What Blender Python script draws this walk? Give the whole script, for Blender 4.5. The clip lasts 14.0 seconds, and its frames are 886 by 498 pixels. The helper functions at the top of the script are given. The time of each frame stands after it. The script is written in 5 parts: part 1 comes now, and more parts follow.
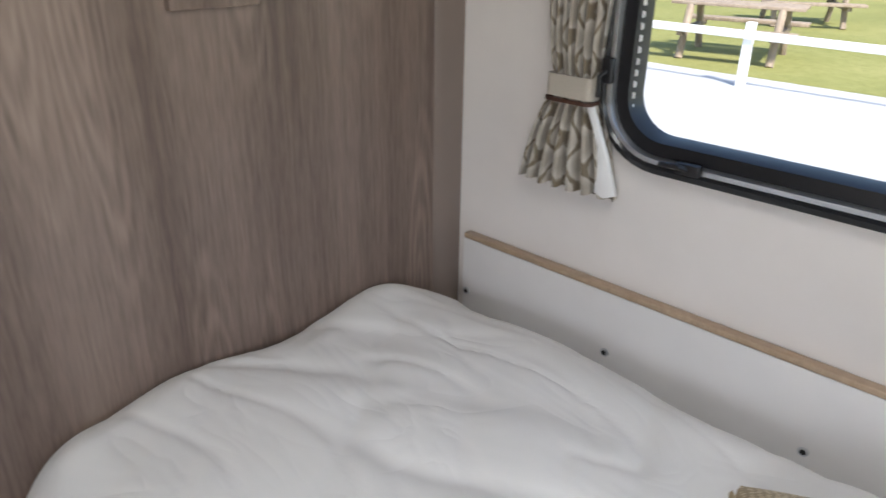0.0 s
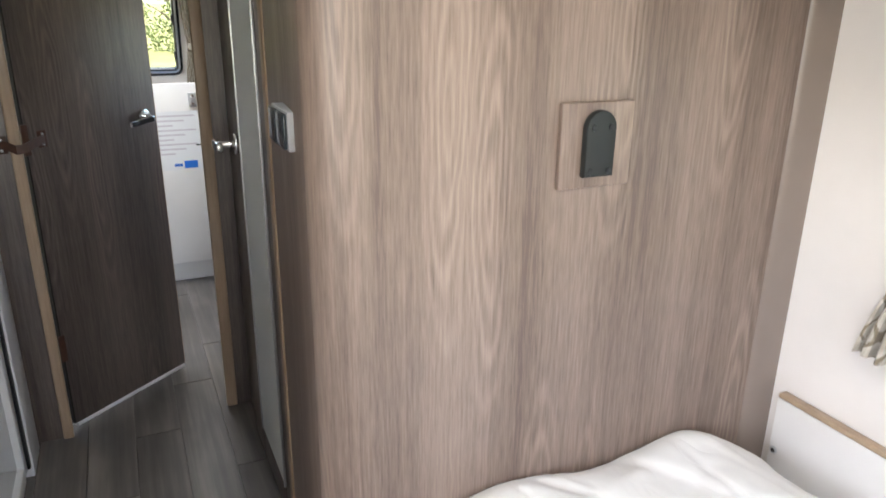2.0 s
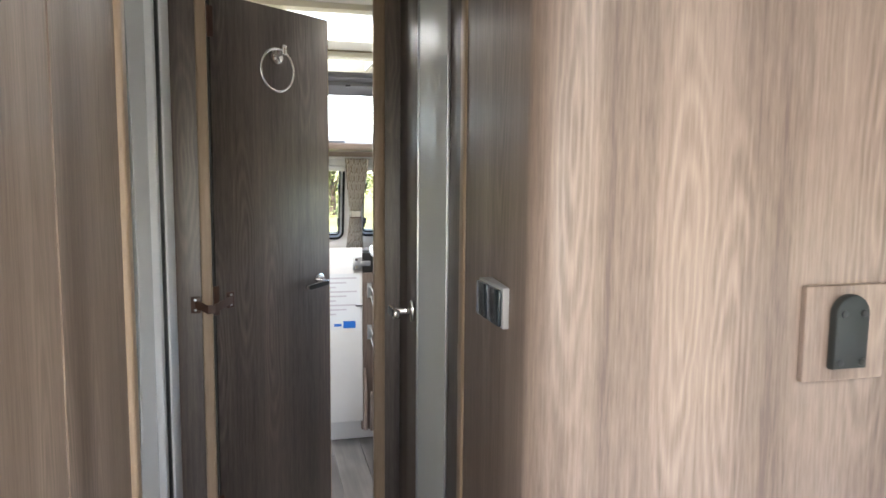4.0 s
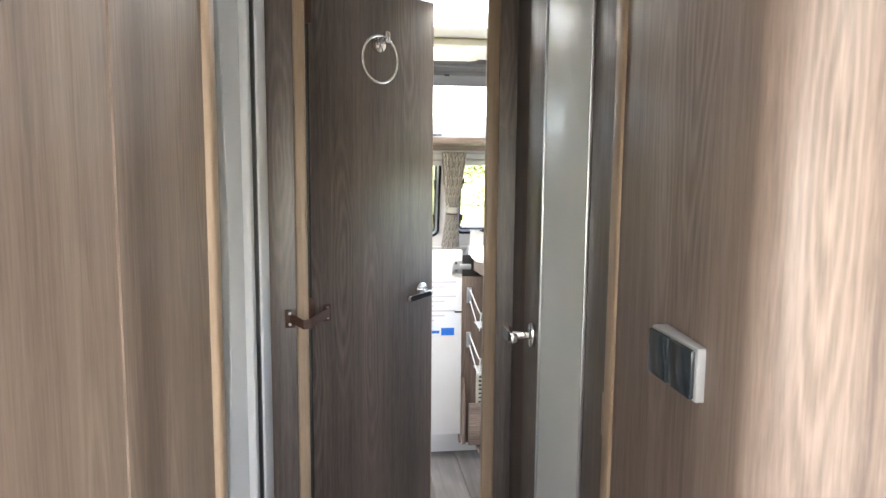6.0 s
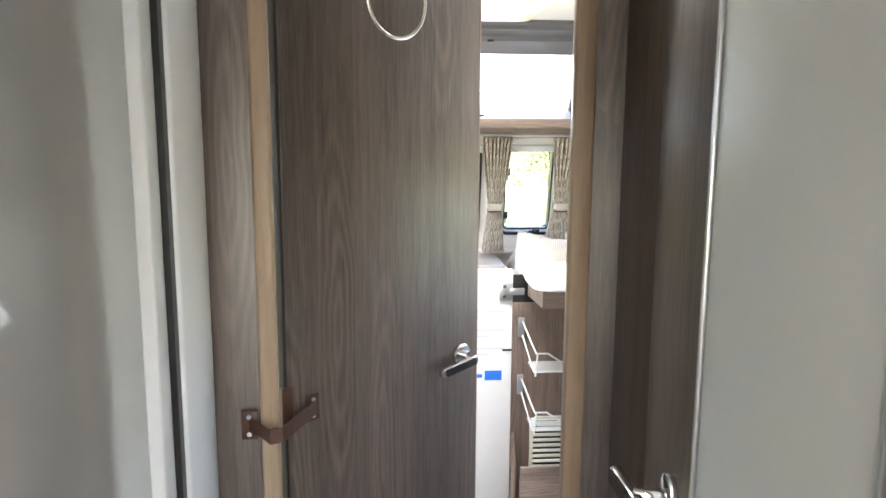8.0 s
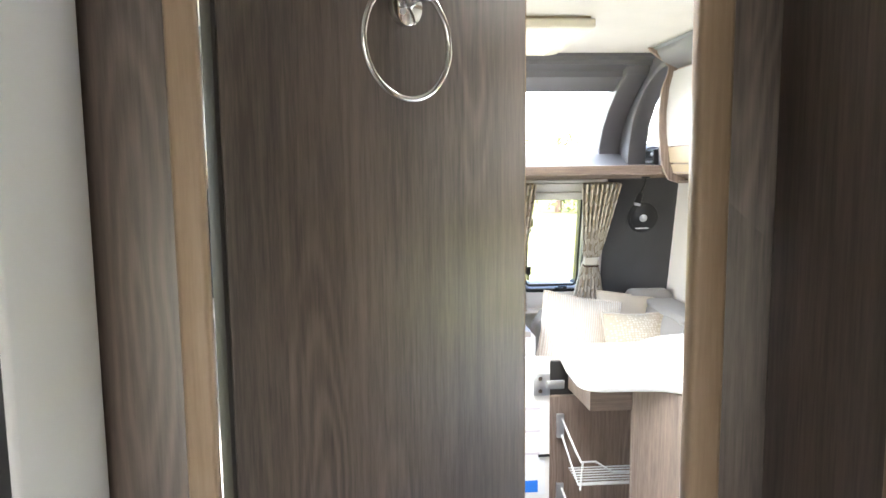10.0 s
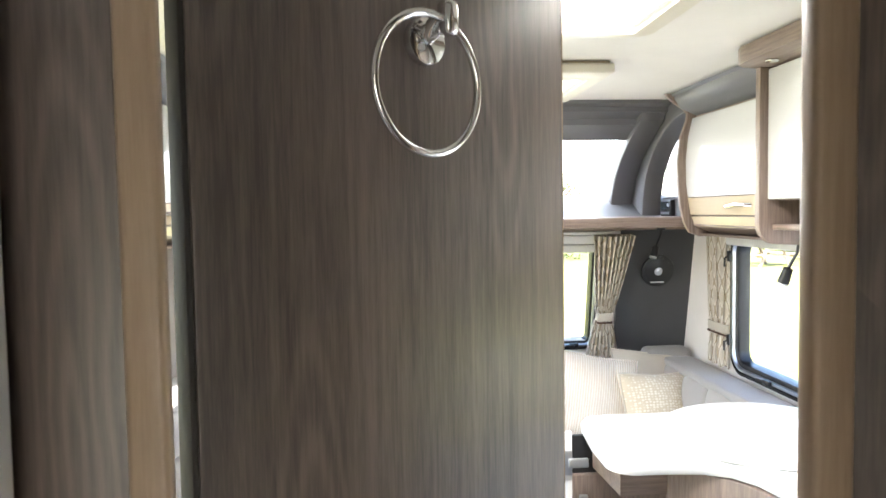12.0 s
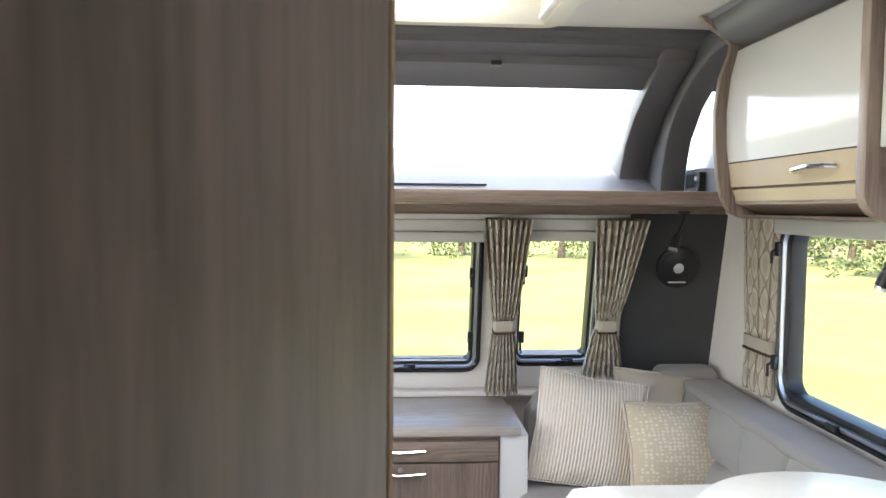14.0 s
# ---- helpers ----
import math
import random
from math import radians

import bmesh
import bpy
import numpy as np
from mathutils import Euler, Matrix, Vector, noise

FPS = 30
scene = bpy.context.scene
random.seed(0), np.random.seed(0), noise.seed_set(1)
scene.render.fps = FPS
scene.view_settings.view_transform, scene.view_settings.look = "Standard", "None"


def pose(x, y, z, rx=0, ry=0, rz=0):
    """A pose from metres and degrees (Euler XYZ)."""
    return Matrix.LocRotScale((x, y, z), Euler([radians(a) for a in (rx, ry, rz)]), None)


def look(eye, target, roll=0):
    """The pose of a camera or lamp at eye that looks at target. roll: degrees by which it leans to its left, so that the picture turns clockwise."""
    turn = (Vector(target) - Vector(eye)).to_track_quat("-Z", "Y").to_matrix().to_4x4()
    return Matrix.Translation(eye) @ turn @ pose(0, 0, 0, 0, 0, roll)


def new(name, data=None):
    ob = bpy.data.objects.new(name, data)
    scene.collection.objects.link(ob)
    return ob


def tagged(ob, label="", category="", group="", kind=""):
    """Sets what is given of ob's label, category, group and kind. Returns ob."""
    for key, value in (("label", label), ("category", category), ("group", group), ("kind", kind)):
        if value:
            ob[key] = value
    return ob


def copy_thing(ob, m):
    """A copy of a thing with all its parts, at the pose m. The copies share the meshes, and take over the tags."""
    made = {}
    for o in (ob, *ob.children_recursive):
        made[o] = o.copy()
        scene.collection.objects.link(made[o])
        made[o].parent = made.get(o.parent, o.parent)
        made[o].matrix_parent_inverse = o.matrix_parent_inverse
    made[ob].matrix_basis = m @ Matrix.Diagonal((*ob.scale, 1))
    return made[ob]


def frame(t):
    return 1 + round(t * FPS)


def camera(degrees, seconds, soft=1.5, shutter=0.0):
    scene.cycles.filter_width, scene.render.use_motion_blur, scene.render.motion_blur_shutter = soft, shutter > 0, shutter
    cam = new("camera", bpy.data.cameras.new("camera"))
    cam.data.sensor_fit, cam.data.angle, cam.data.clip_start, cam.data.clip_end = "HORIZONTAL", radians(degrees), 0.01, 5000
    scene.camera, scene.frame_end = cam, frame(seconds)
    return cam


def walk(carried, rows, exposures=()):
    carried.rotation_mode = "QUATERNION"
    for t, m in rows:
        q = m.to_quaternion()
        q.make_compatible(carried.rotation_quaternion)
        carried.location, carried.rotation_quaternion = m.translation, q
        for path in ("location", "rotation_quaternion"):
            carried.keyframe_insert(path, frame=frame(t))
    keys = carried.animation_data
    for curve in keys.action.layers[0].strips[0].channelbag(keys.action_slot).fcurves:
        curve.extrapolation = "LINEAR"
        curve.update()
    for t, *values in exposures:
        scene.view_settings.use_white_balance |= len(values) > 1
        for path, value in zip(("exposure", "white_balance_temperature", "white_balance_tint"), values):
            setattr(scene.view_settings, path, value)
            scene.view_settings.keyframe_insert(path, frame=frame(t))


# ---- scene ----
cam = camera(64.0, 14.0, shutter=0.25)
PATH = [
    (0, (0.038, 0.014, 1.187), (-1.195, 1.342, 0.34), 0.9),
    (0.5, (0.032, -0.087, 1.191), (-1.382, 1.076, 0.386), 0.0),
    (1, (0.044, -0.105, 1.235), (-1.479, 0.91, 0.427), 0.3),
    (1.5, (0.047, -0.129, 1.304), (-1.58, 0.745, 0.536), 0.6),
    (2, (0.044, -0.148, 1.348), (-1.678, 0.637, 0.7), 0.7),
    (2.5, (0.049, -0.169, 1.383), (-1.745, 0.563, 0.886), 0.7),
    (3, (0.044, -0.2, 1.398), (-1.8, 0.483, 1.035), 0.6),
    (3.5, (0.013, -0.243, 1.386), (-1.877, 0.359, 1.13), 0.6),
    (4, (-0.063, -0.254, 1.36), (-1.992, 0.23, 1.149), 0.5),
    (6.5, (-0.462, -0.289, 1.395), (-2.432, -0.059, 1.136), 0.5),
    (7, (-0.647, -0.271, 1.383), (-2.613, -0.044, 1.098), 0.4),
    (7.5, (-0.873, -0.235, 1.401), (-2.842, -0.046, 1.101), -0.2),
    (8, (-1.112, -0.227, 1.44), (-3.082, -0.074, 1.133), 0.3),
    (8.5, (-1.284, -0.249, 1.488), (-3.258, -0.092, 1.205), -0.9),
    (11, (-1.629, -0.22, 1.573), (-3.615, -0.085, 1.381), -0.1),
    (11.5, (-1.654, -0.234, 1.600), (-3.643, -0.088, 1.452), -0.6),
    (12, (-1.741, -0.249, 1.561), (-3.733, -0.102, 1.455), -0.9),
    (12.5, (-1.909, -0.209, 1.474), (-3.898, -0.025, 1.387), -0.6),
    (13, (-2.088, -0.141, 1.442), (-4.077, 0.048, 1.363), -0.7),
    (13.5, (-2.258, -0.077, 1.462), (-4.250, 0.083, 1.366), -0.4),
    (14, (-2.42, -0.033, 1.482), (-4.413, 0.096, 1.366), 0.5),
]
EXPOSURES = [(0, 1.1), (0.5, 1.48), (1.0, 1.7), (1.5, 2.2), (3.0, 2.55), (4.0, 2.75), (6.5, 3.4), (8.0, 3.52), (9.0, 3.5), (11.5, 3.42), (12.5, 2.9), (13.0, 2.7), (14, 2.3)]
walk(cam, [(t, look(eye, target, roll)) for t, eye, target, roll in PATH], EXPOSURES)
SKY, SUN, DAY = 0.15, 4.0, 0.2

# ---- world and light ----
world = bpy.data.worlds.new("sky")
scene.world = world
world.use_nodes = True
wn = world.node_tree.nodes
sky = wn.new("ShaderNodeTexSky")
sky.sky_type, sky.sun_disc = "NISHITA", False
sky.sun_elevation, sky.sun_rotation = radians(48), radians(121)
world.node_tree.links.new(sky.outputs["Color"], wn["Background"].inputs["Color"])
wn["Background"].inputs["Strength"].default_value = SKY


def sun_lamp():
    lamp = bpy.data.lights.new("sun", "SUN")
    lamp.energy, lamp.angle, lamp.color = SUN, radians(8), (1.0, 0.95, 0.88)
    ob = new("sun", lamp)
    ob.matrix_world = look((3, -3, 6), (-2, 0, -0.5))
    return ob


sun_lamp()


def area(name, eye, target, w, h, power, color=(0.97, 0.98, 1.0)):
    lamp = bpy.data.lights.new(name, "AREA")
    lamp.shape, lamp.size, lamp.size_y, lamp.energy, lamp.color = "RECTANGLE", w, h, power, color
    ob = new(name, lamp)
    ob.matrix_world = look(eye, target)
    return ob


# daylight in the openings
area("skylight_daylight", (-3.95, 0.0, 2.03), (-3.95, 0.0, 0), 0.56, 0.38, 5 * DAY)
area("kitchen_rooflight_daylight", (-2.95, 0.0, 2.03), (-2.95, 0.0, 0), 0.5, 0.5, 18 * DAY)
# fill for the bedroom through an added, unseen rooflight opening
area("bedroom_rooflight_daylight", (0.3, 0.1, 2.03), (0.3, 0.1, 0), 0.5, 0.5, 23 * DAY)
area("front_rooflight_daylight", (-4.66, -0.04, 1.80), (-4.065, -0.04, 1.0), 1.55, 0.40, 8 * DAY)
area("entrance_daylight", (-3.05, -1.3, 1.0), (-3.05, 0.5, 0.6), 0.6, 1.6, 2 * DAY)
# fill through an added, unseen south opening to brighten the seats
area("south_window_daylight", (-3.98, -1.165, 1.2), (-3.98, 0.5, 0.9), 0.62, 0.42, 8 * DAY)
# fill through two added, unseen openings for the partition and passage wall
area("rear_window_daylight", (1.32, 0.0, 1.3), (-1.0, 0.0, 0.9), 1.2, 0.55, 3.5 * DAY)
area("south_bedroom_window_daylight", (0.35, -1.165, 1.2), (0.1, 0.5, 0.8), 0.85, 0.5, 22 * DAY)

# ---- materials ----


def mat(name, color=(0.5, 0.5, 0.5), rough=0.5, metal=0.0, **inputs):
    m = bpy.data.materials.new(name)
    m.use_nodes = True
    b = m.node_tree.nodes["Principled BSDF"]
    b.inputs["Base Color"].default_value = (*color, 1)
    b.inputs["Roughness"].default_value = rough
    b.inputs["Metallic"].default_value = metal
    for k, v in inputs.items():
        b.inputs[k.replace("_", " ")].default_value = v
    return m


def nodes(m):
    t = m.node_tree
    return t.nodes, t.links, t.nodes["Principled BSDF"]


def coords(n, l, scale, rnd=True):
    tc, mp = n.new("ShaderNodeTexCoord"), n.new("ShaderNodeMapping")
    mp.inputs["Scale"].default_value = scale
    l.new(tc.outputs["Object"], mp.inputs["Vector"])
    if rnd:
        oi, mu = n.new("ShaderNodeObjectInfo"), n.new("ShaderNodeVectorMath")
        mu.operation = "SCALE"
        mu.inputs[0].default_value = (13.0, 7.0, 5.0)
        l.new(oi.outputs["Random"], mu.inputs["Scale"])
        l.new(mu.outputs[0], mp.inputs["Location"])
    return mp.outputs["Vector"]


def noise_tex(n, l, vec, scale, detail=4, rough=0.55):
    t = n.new("ShaderNodeTexNoise")
    t.inputs["Scale"].default_value, t.inputs["Detail"].default_value, t.inputs["Roughness"].default_value = scale, detail, rough
    l.new(vec, t.inputs["Vector"])
    return t.outputs["Fac"]


def ramp(n, l, fac, stops):
    r = n.new("ShaderNodeValToRGB")
    e = r.color_ramp.elements
    while len(e) < len(stops):
        e.new(0.5)
    for el, (p, c) in zip(e, stops):
        el.position, el.color = p, (*c, 1)
    l.new(fac, r.inputs["Fac"])
    return r.outputs["Color"]


def mathn(n, l, op, a, b):
    m = n.new("ShaderNodeMath")
    m.operation = op
    for i, v in enumerate((a, b)):
        if isinstance(v, (int, float)):
            m.inputs[i].default_value = v
        else:
            l.new(v, m.inputs[i])
    return m.outputs[0]


def bump(n, l, b, height, strength=0.2, dist=0.002):
    bp = n.new("ShaderNodeBump")
    bp.inputs["Strength"].default_value, bp.inputs["Distance"].default_value = strength, dist
    l.new(height, bp.inputs["Height"])
    l.new(bp.outputs["Normal"], b.inputs["Normal"])


def wood(name, dark, light, grain="z", rough=0.42, rnd=True, ior=1.5):
    """Textured foil on board: cathedral figure, fine pores and soft bands along the grain."""
    m = mat(name, rough=rough, IOR=ior)
    n, l, b = nodes(m)
    k = "xyz".index(grain)

    def sc(across, along):
        return tuple(along if i == k else across for i in range(3))

    # cathedral figure: long nested ovals in some of the cells, bent by a slow wave
    sep, com = n.new("ShaderNodeSeparateXYZ"), n.new("ShaderNodeCombineXYZ")
    l.new(coords(n, l, (1, 1, 1), rnd), sep.inputs[0])
    i, j = [q for q in range(3) if q != k]
    across = mathn(n, l, "ADD", sep.outputs[i], sep.outputs[j])
    wave = noise_tex(n, l, coords(n, l, sc(5.0, 2.2), rnd), 1.0, 3, 0.5)
    l.new(mathn(n, l, "ADD", mathn(n, l, "MULTIPLY", across, 8.5), mathn(n, l, "MULTIPLY", wave, 0.55)), com.inputs[0])
    l.new(mathn(n, l, "MULTIPLY", sep.outputs[k], 0.95), com.inputs[1])
    cell = n.new("ShaderNodeTexVoronoi")
    cell.voronoi_dimensions = "2D"
    cell.inputs["Scale"].default_value, cell.inputs["Randomness"].default_value = 1.0, 0.8
    l.new(com.outputs[0], cell.inputs["Vector"])
    oval = cell.outputs["Distance"]
    pick = n.new("ShaderNodeSeparateColor")
    l.new(cell.outputs["Color"], pick.inputs[0])
    rings = mathn(n, l, "SINE", mathn(n, l, "MULTIPLY", mathn(n, l, "ADD", oval, mathn(n, l, "MULTIPLY", wave, 0.12)), 66.0), 0.0)
    rings = mathn(n, l, "POWER", mathn(n, l, "MULTIPLY", mathn(n, l, "ADD", rings, 1.0), 0.5), 1.5)
    where = mathn(n, l, "MINIMUM", mathn(n, l, "MAXIMUM", mathn(n, l, "MULTIPLY", mathn(n, l, "SUBTRACT", 0.46, oval), 5.0), 0.0), 1.0)
    rings = mathn(n, l, "MULTIPLY", mathn(n, l, "MULTIPLY", rings, where), mathn(n, l, "GREATER_THAN", pick.outputs[0], 0.42))
    pores = noise_tex(n, l, coords(n, l, sc(240, 14.0), rnd), 1.0, 3, 0.7)
    fine = noise_tex(n, l, coords(n, l, sc(95, 2.0), rnd), 1.0, 3, 0.6)
    streak = noise_tex(n, l, coords(n, l, sc(34, 0.5), rnd), 1.0, 3, 0.6)
    bands = noise_tex(n, l, coords(n, l, sc(8, 0.3), rnd), 1.0, 2, 0.5)
    v = mathn(n, l, "ADD", mathn(n, l, "MULTIPLY", rings, 0.095), mathn(n, l, "MULTIPLY", pores, 0.29))
    v = mathn(n, l, "ADD", v, mathn(n, l, "MULTIPLY", fine, 0.18))
    v = mathn(n, l, "ADD", v, mathn(n, l, "MULTIPLY", streak, 0.18))
    v = mathn(n, l, "ADD", v, mathn(n, l, "MULTIPLY", bands, 0.36))
    mid = tuple((p * 0.5 + q * 0.5) for p, q in zip(dark, light))
    l.new(ramp(n, l, v, [(0.40, dark), (0.545, mid), (0.71, light)]), b.inputs["Base Color"])
    bump(n, l, b, v, 0.18, 0.0008)
    return m


WD, WL = (0.122, 0.086, 0.069), (0.345, 0.262, 0.213)
WOOD = wood("walnut_foil", WD, WL)
WOOD_X = wood("walnut_foil_lengthwise", WD, WL, "x")
WOOD_Y = wood("walnut_foil_crosswise", WD, WL, "y")
# same walnut foil, its colour darkened for the dim passage
WOOD_SHADED = wood("shaded_walnut_foil", (0.060, 0.0465, 0.041), (0.240, 0.187, 0.160), rough=0.39, ior=1.72)
# walnut foil paled in the colour for window light on the chest top
LIT_TOP = wood("window_lit_walnut", (0.42, 0.36, 0.32), (0.60, 0.53, 0.48), "y", rough=0.27)
BEIGE = wood("beige_edge_trim", (0.37, 0.265, 0.18), (0.53, 0.40, 0.28), rough=0.35)


def fabric(name, color, rough=0.9, scale=900, var=0.12, sheen=0.2):
    m = mat(name, color, rough, Sheen_Weight=sheen)
    n, l, b = nodes(m)
    v = coords(n, l, (1, 1, 1))
    f = noise_tex(n, l, v, scale, 2)
    g = noise_tex(n, l, v, 6, 3)
    s = mathn(n, l, "ADD", mathn(n, l, "MULTIPLY", f, 0.5), mathn(n, l, "MULTIPLY", g, 0.5))
    l.new(ramp(n, l, s, [(0.3, tuple(c * (1 - var) for c in color)), (0.7, tuple(min(1, c * (1 + var)) for c in color))]), b.inputs["Base Color"])
    bump(n, l, b, f, 0.25, 0.0008)
    return m


def paint(name, color, rough=0.5, var=0.04, scale=5, fine=400, **kw):
    m = mat(name, color, rough, **kw)
    n, l, b = nodes(m)
    v = coords(n, l, (1, 1, 1))
    g = noise_tex(n, l, v, scale, 4)
    f = noise_tex(n, l, v, fine, 2)
    l.new(ramp(n, l, g, [(0.3, tuple(c * (1 - var) for c in color)), (0.7, tuple(min(1, c * (1 + var)) for c in color))]), b.inputs["Base Color"])
    bump(n, l, b, f, 0.08, 0.0006)
    return m


WALL = paint("vinyl_wallboard", (0.77, 0.725, 0.695), 0.55)
RAIL = paint("white_board", (0.78, 0.765, 0.76), 0.4)
BEAD = paint("grey_brown_foil", (0.205, 0.162, 0.138), 0.33, 0.10, 3)
CEIL = paint("ceiling_board", (0.72, 0.70, 0.66), 0.6)
DUVET = fabric("cotton_duvet", (0.80, 0.79, 0.77), 0.85, 1200, 0.03)


def crumple(m):
    """Small soft crumples over the weave."""
    n, l, b = nodes(m)
    w = n.new("ShaderNodeTexNoise")
    w.inputs["Scale"].default_value, w.inputs["Detail"].default_value, w.inputs["Distortion"].default_value = 5.0, 2, 0.8
    l.new(coords(n, l, (1, 1.7, 1)), w.inputs["Vector"])
    r = mathn(n, l, "ABSOLUTE", mathn(n, l, "SUBTRACT", w.outputs["Fac"], 0.5), 0)
    r = mathn(n, l, "POWER", r, 0.9)
    bump(n, l, b, r, 0.25, 0.03)


crumple(DUVET)
WHITE_GLOSS = paint("white_gloss_laminate", (0.60, 0.60, 0.585), 0.10, 0.01)
CREAM = paint("beige_gloss_laminate", (0.47, 0.385, 0.275), 0.2, 0.03)
WORKTOP = paint("white_worktop", (0.86, 0.86, 0.85), 0.25, 0.02, 30)
GREY = paint("grey_moulded_plastic", (0.125, 0.125, 0.133), 0.45, 0.06, 4, 700)
GREY_LIGHT = paint("pale_grey_moulding", (0.15, 0.155, 0.17), 0.45, 0.04)
CHARCOAL = fabric("charcoal_panel", (0.055, 0.055, 0.06), 0.75, 600, 0.15)
SOFA = fabric("grey_upholstery", (0.30, 0.283, 0.272), 0.8, 700, 0.05)
BLACK = paint("black_plastic", (0.012, 0.012, 0.014), 0.35, 0.1)
RUBBER = paint("black_gloss_frame", (0.018, 0.019, 0.022), 0.2, 0.1)
SILVER = paint("brushed_aluminium", (0.62, 0.64, 0.67), 0.28, 0.05, Metallic=0.9)
CHROME = mat("chrome", (0.80, 0.80, 0.80), 0.07, 1.0)
ALU_WHITE = paint("white_aluminium", (0.85, 0.86, 0.88), 0.3, 0.02)
LEATHER = paint("brown_leather", (0.075, 0.032, 0.02), 0.45, 0.2, 60)
SWITCH = paint("slate_switch", (0.020, 0.028, 0.035), 0.18, 0.05)
SWITCH_BODY = paint("silver_grey_switch", (0.36, 0.36, 0.37), 0.35, 0.04)
BRACKET = paint("dark_green_black_bracket", (0.010, 0.013, 0.013), 0.5, 0.05)
BLIND = paint("silver_blind_cassette", (0.58, 0.57, 0.55), 0.4, 0.03)
WIRE = paint("white_wire", (0.72, 0.72, 0.72), 0.3, 0.02)
TRAY = paint("cream_plastic", (0.66, 0.62, 0.52), 0.4, 0.03)
PAPER = paint("paper", (0.74, 0.75, 0.78), 0.5, 0.02)
BLUE = paint("blue_print", (0.02, 0.16, 0.62), 0.5, 0.04)
PINK = paint("pale_print", (0.56, 0.52, 0.58), 0.6, 0.05)
SHOWER = paint("grey_acrylic", (0.44, 0.445, 0.445), 0.04, 0.03, 2, IOR=1.75)
FROST = paint("frosted_glass", (0.83, 0.86, 0.85), 0.36, 0.02, 2)
# near-black that stands in for shade in gaps and on the door edge
DARK = paint("painted_shade", (0.02, 0.018, 0.017), 0.7, 0.1)
BLIND_MESH = paint("white_flyscreen", (0.8, 0.8, 0.8), 0.6)

GLASS = bpy.data.materials.new("acrylic_pane")
GLASS.use_nodes = True
_n, _l, _b = nodes(GLASS)
_b.inputs["Transmission Weight"].default_value, _b.inputs["Roughness"].default_value = 1.0, 0.0
_b.inputs["IOR"].default_value, _b.inputs["Base Color"].default_value = 1.02, (0.97, 0.98, 0.98, 1)

SMOKE = mat("white_sun_block", (0.9, 0.9, 0.9), 0.2)


def trellis(name, light, dark, scale):
    """Woven curtain cloth with a lattice of pointed ovals and a pale ground."""
    m = mat(name, light, 0.85, Sheen_Weight=0.2)
    n, l, b = nodes(m)
    tc = n.new("ShaderNodeTexCoord")
    sep = n.new("ShaderNodeSeparateXYZ")
    l.new(tc.outputs["UV"], sep.inputs[0])
    u = mathn(n, l, "MULTIPLY", sep.outputs[0], scale)
    v = mathn(n, l, "MULTIPLY", sep.outputs[1], scale * 0.62)
    p = mathn(n, l, "MULTIPLY", mathn(n, l, "SINE", mathn(n, l, "ADD", u, v), 0), mathn(n, l, "SINE", mathn(n, l, "SUBTRACT", u, v), 0))
    w = noise_tex(n, l, coords(n, l, (1, 1, 1)), 45, 4)
    p = mathn(n, l, "ADD", p, mathn(n, l, "MULTIPLY", mathn(n, l, "SUBTRACT", w, 0.5), 0.7))
    mid = tuple((a + c) / 2 for a, c in zip(light, dark))
    p = mathn(n, l, "ABSOLUTE", p, 0)
    l.new(ramp(n, l, p, [(0.0, dark), (0.10, dark), (0.24, light), (0.8, mid)]), b.inputs["Base Color"])
    bump(n, l, b, noise_tex(n, l, coords(n, l, (1, 1, 1)), 700, 2), 0.2, 0.0008)
    return m


CURTAIN = trellis("trellis_curtain_cloth", (0.62, 0.57, 0.50), (0.31, 0.25, 0.17), 44)
CURTAIN_BED = trellis("mottled_curtain_cloth", (0.56, 0.52, 0.46), (0.19, 0.15, 0.10), 60)
TIE = fabric("taupe_tie_cloth", (0.46, 0.415, 0.35), 0.85, 500, 0.12)
LINING = fabric("white_curtain_lining", (0.80, 0.80, 0.80), 0.85)


def stripes(name, light, dark, freq, axis):
    m = mat(name, light, 0.85, Sheen_Weight=0.3)
    n, l, b = nodes(m)
    tc, sep = n.new("ShaderNodeTexCoord"), n.new("ShaderNodeSeparateXYZ")
    l.new(tc.outputs["Object"], sep.inputs[0])
    u = mathn(n, l, "MULTIPLY", sep.outputs[axis], freq)
    w = noise_tex(n, l, coords(n, l, (1, 1, 1)), 70, 4)
    s = mathn(n, l, "ADD", mathn(n, l, "SINE", u, 0), mathn(n, l, "MULTIPLY", w, 1.2))
    l.new(ramp(n, l, s, [(0.15, dark), (0.75, light)]), b.inputs["Base Color"])
    bump(n, l, b, s, 0.5, 0.003)
    return m


def dots(name, light, dark, scale):
    m = mat(name, light, 0.8, Sheen_Weight=0.3)
    n, l, b = nodes(m)
    v = n.new("ShaderNodeTexVoronoi")
    v.inputs["Scale"].default_value, v.inputs["Randomness"].default_value = scale, 0.35
    l.new(coords(n, l, (1, 0.05, 1.25)), v.inputs["Vector"])
    l.new(ramp(n, l, v.outputs["Distance"], [(0.34, light), (0.46, dark)]), b.inputs["Base Color"])
    bump(n, l, b, v.outputs["Distance"], 0.4, 0.002)
    return m


CUSH_STRIPE = stripes("peach_striped_cloth", (0.80, 0.73, 0.65), (0.71, 0.59, 0.49), 640, 0)
CUSH_DOTS = dots("gold_pebble_cloth", (0.72, 0.66, 0.55), (0.57, 0.48, 0.35), 78)
CUSH_PLAIN = fabric("oatmeal_cloth", (0.58, 0.51, 0.42), 0.85, 500, 0.08)
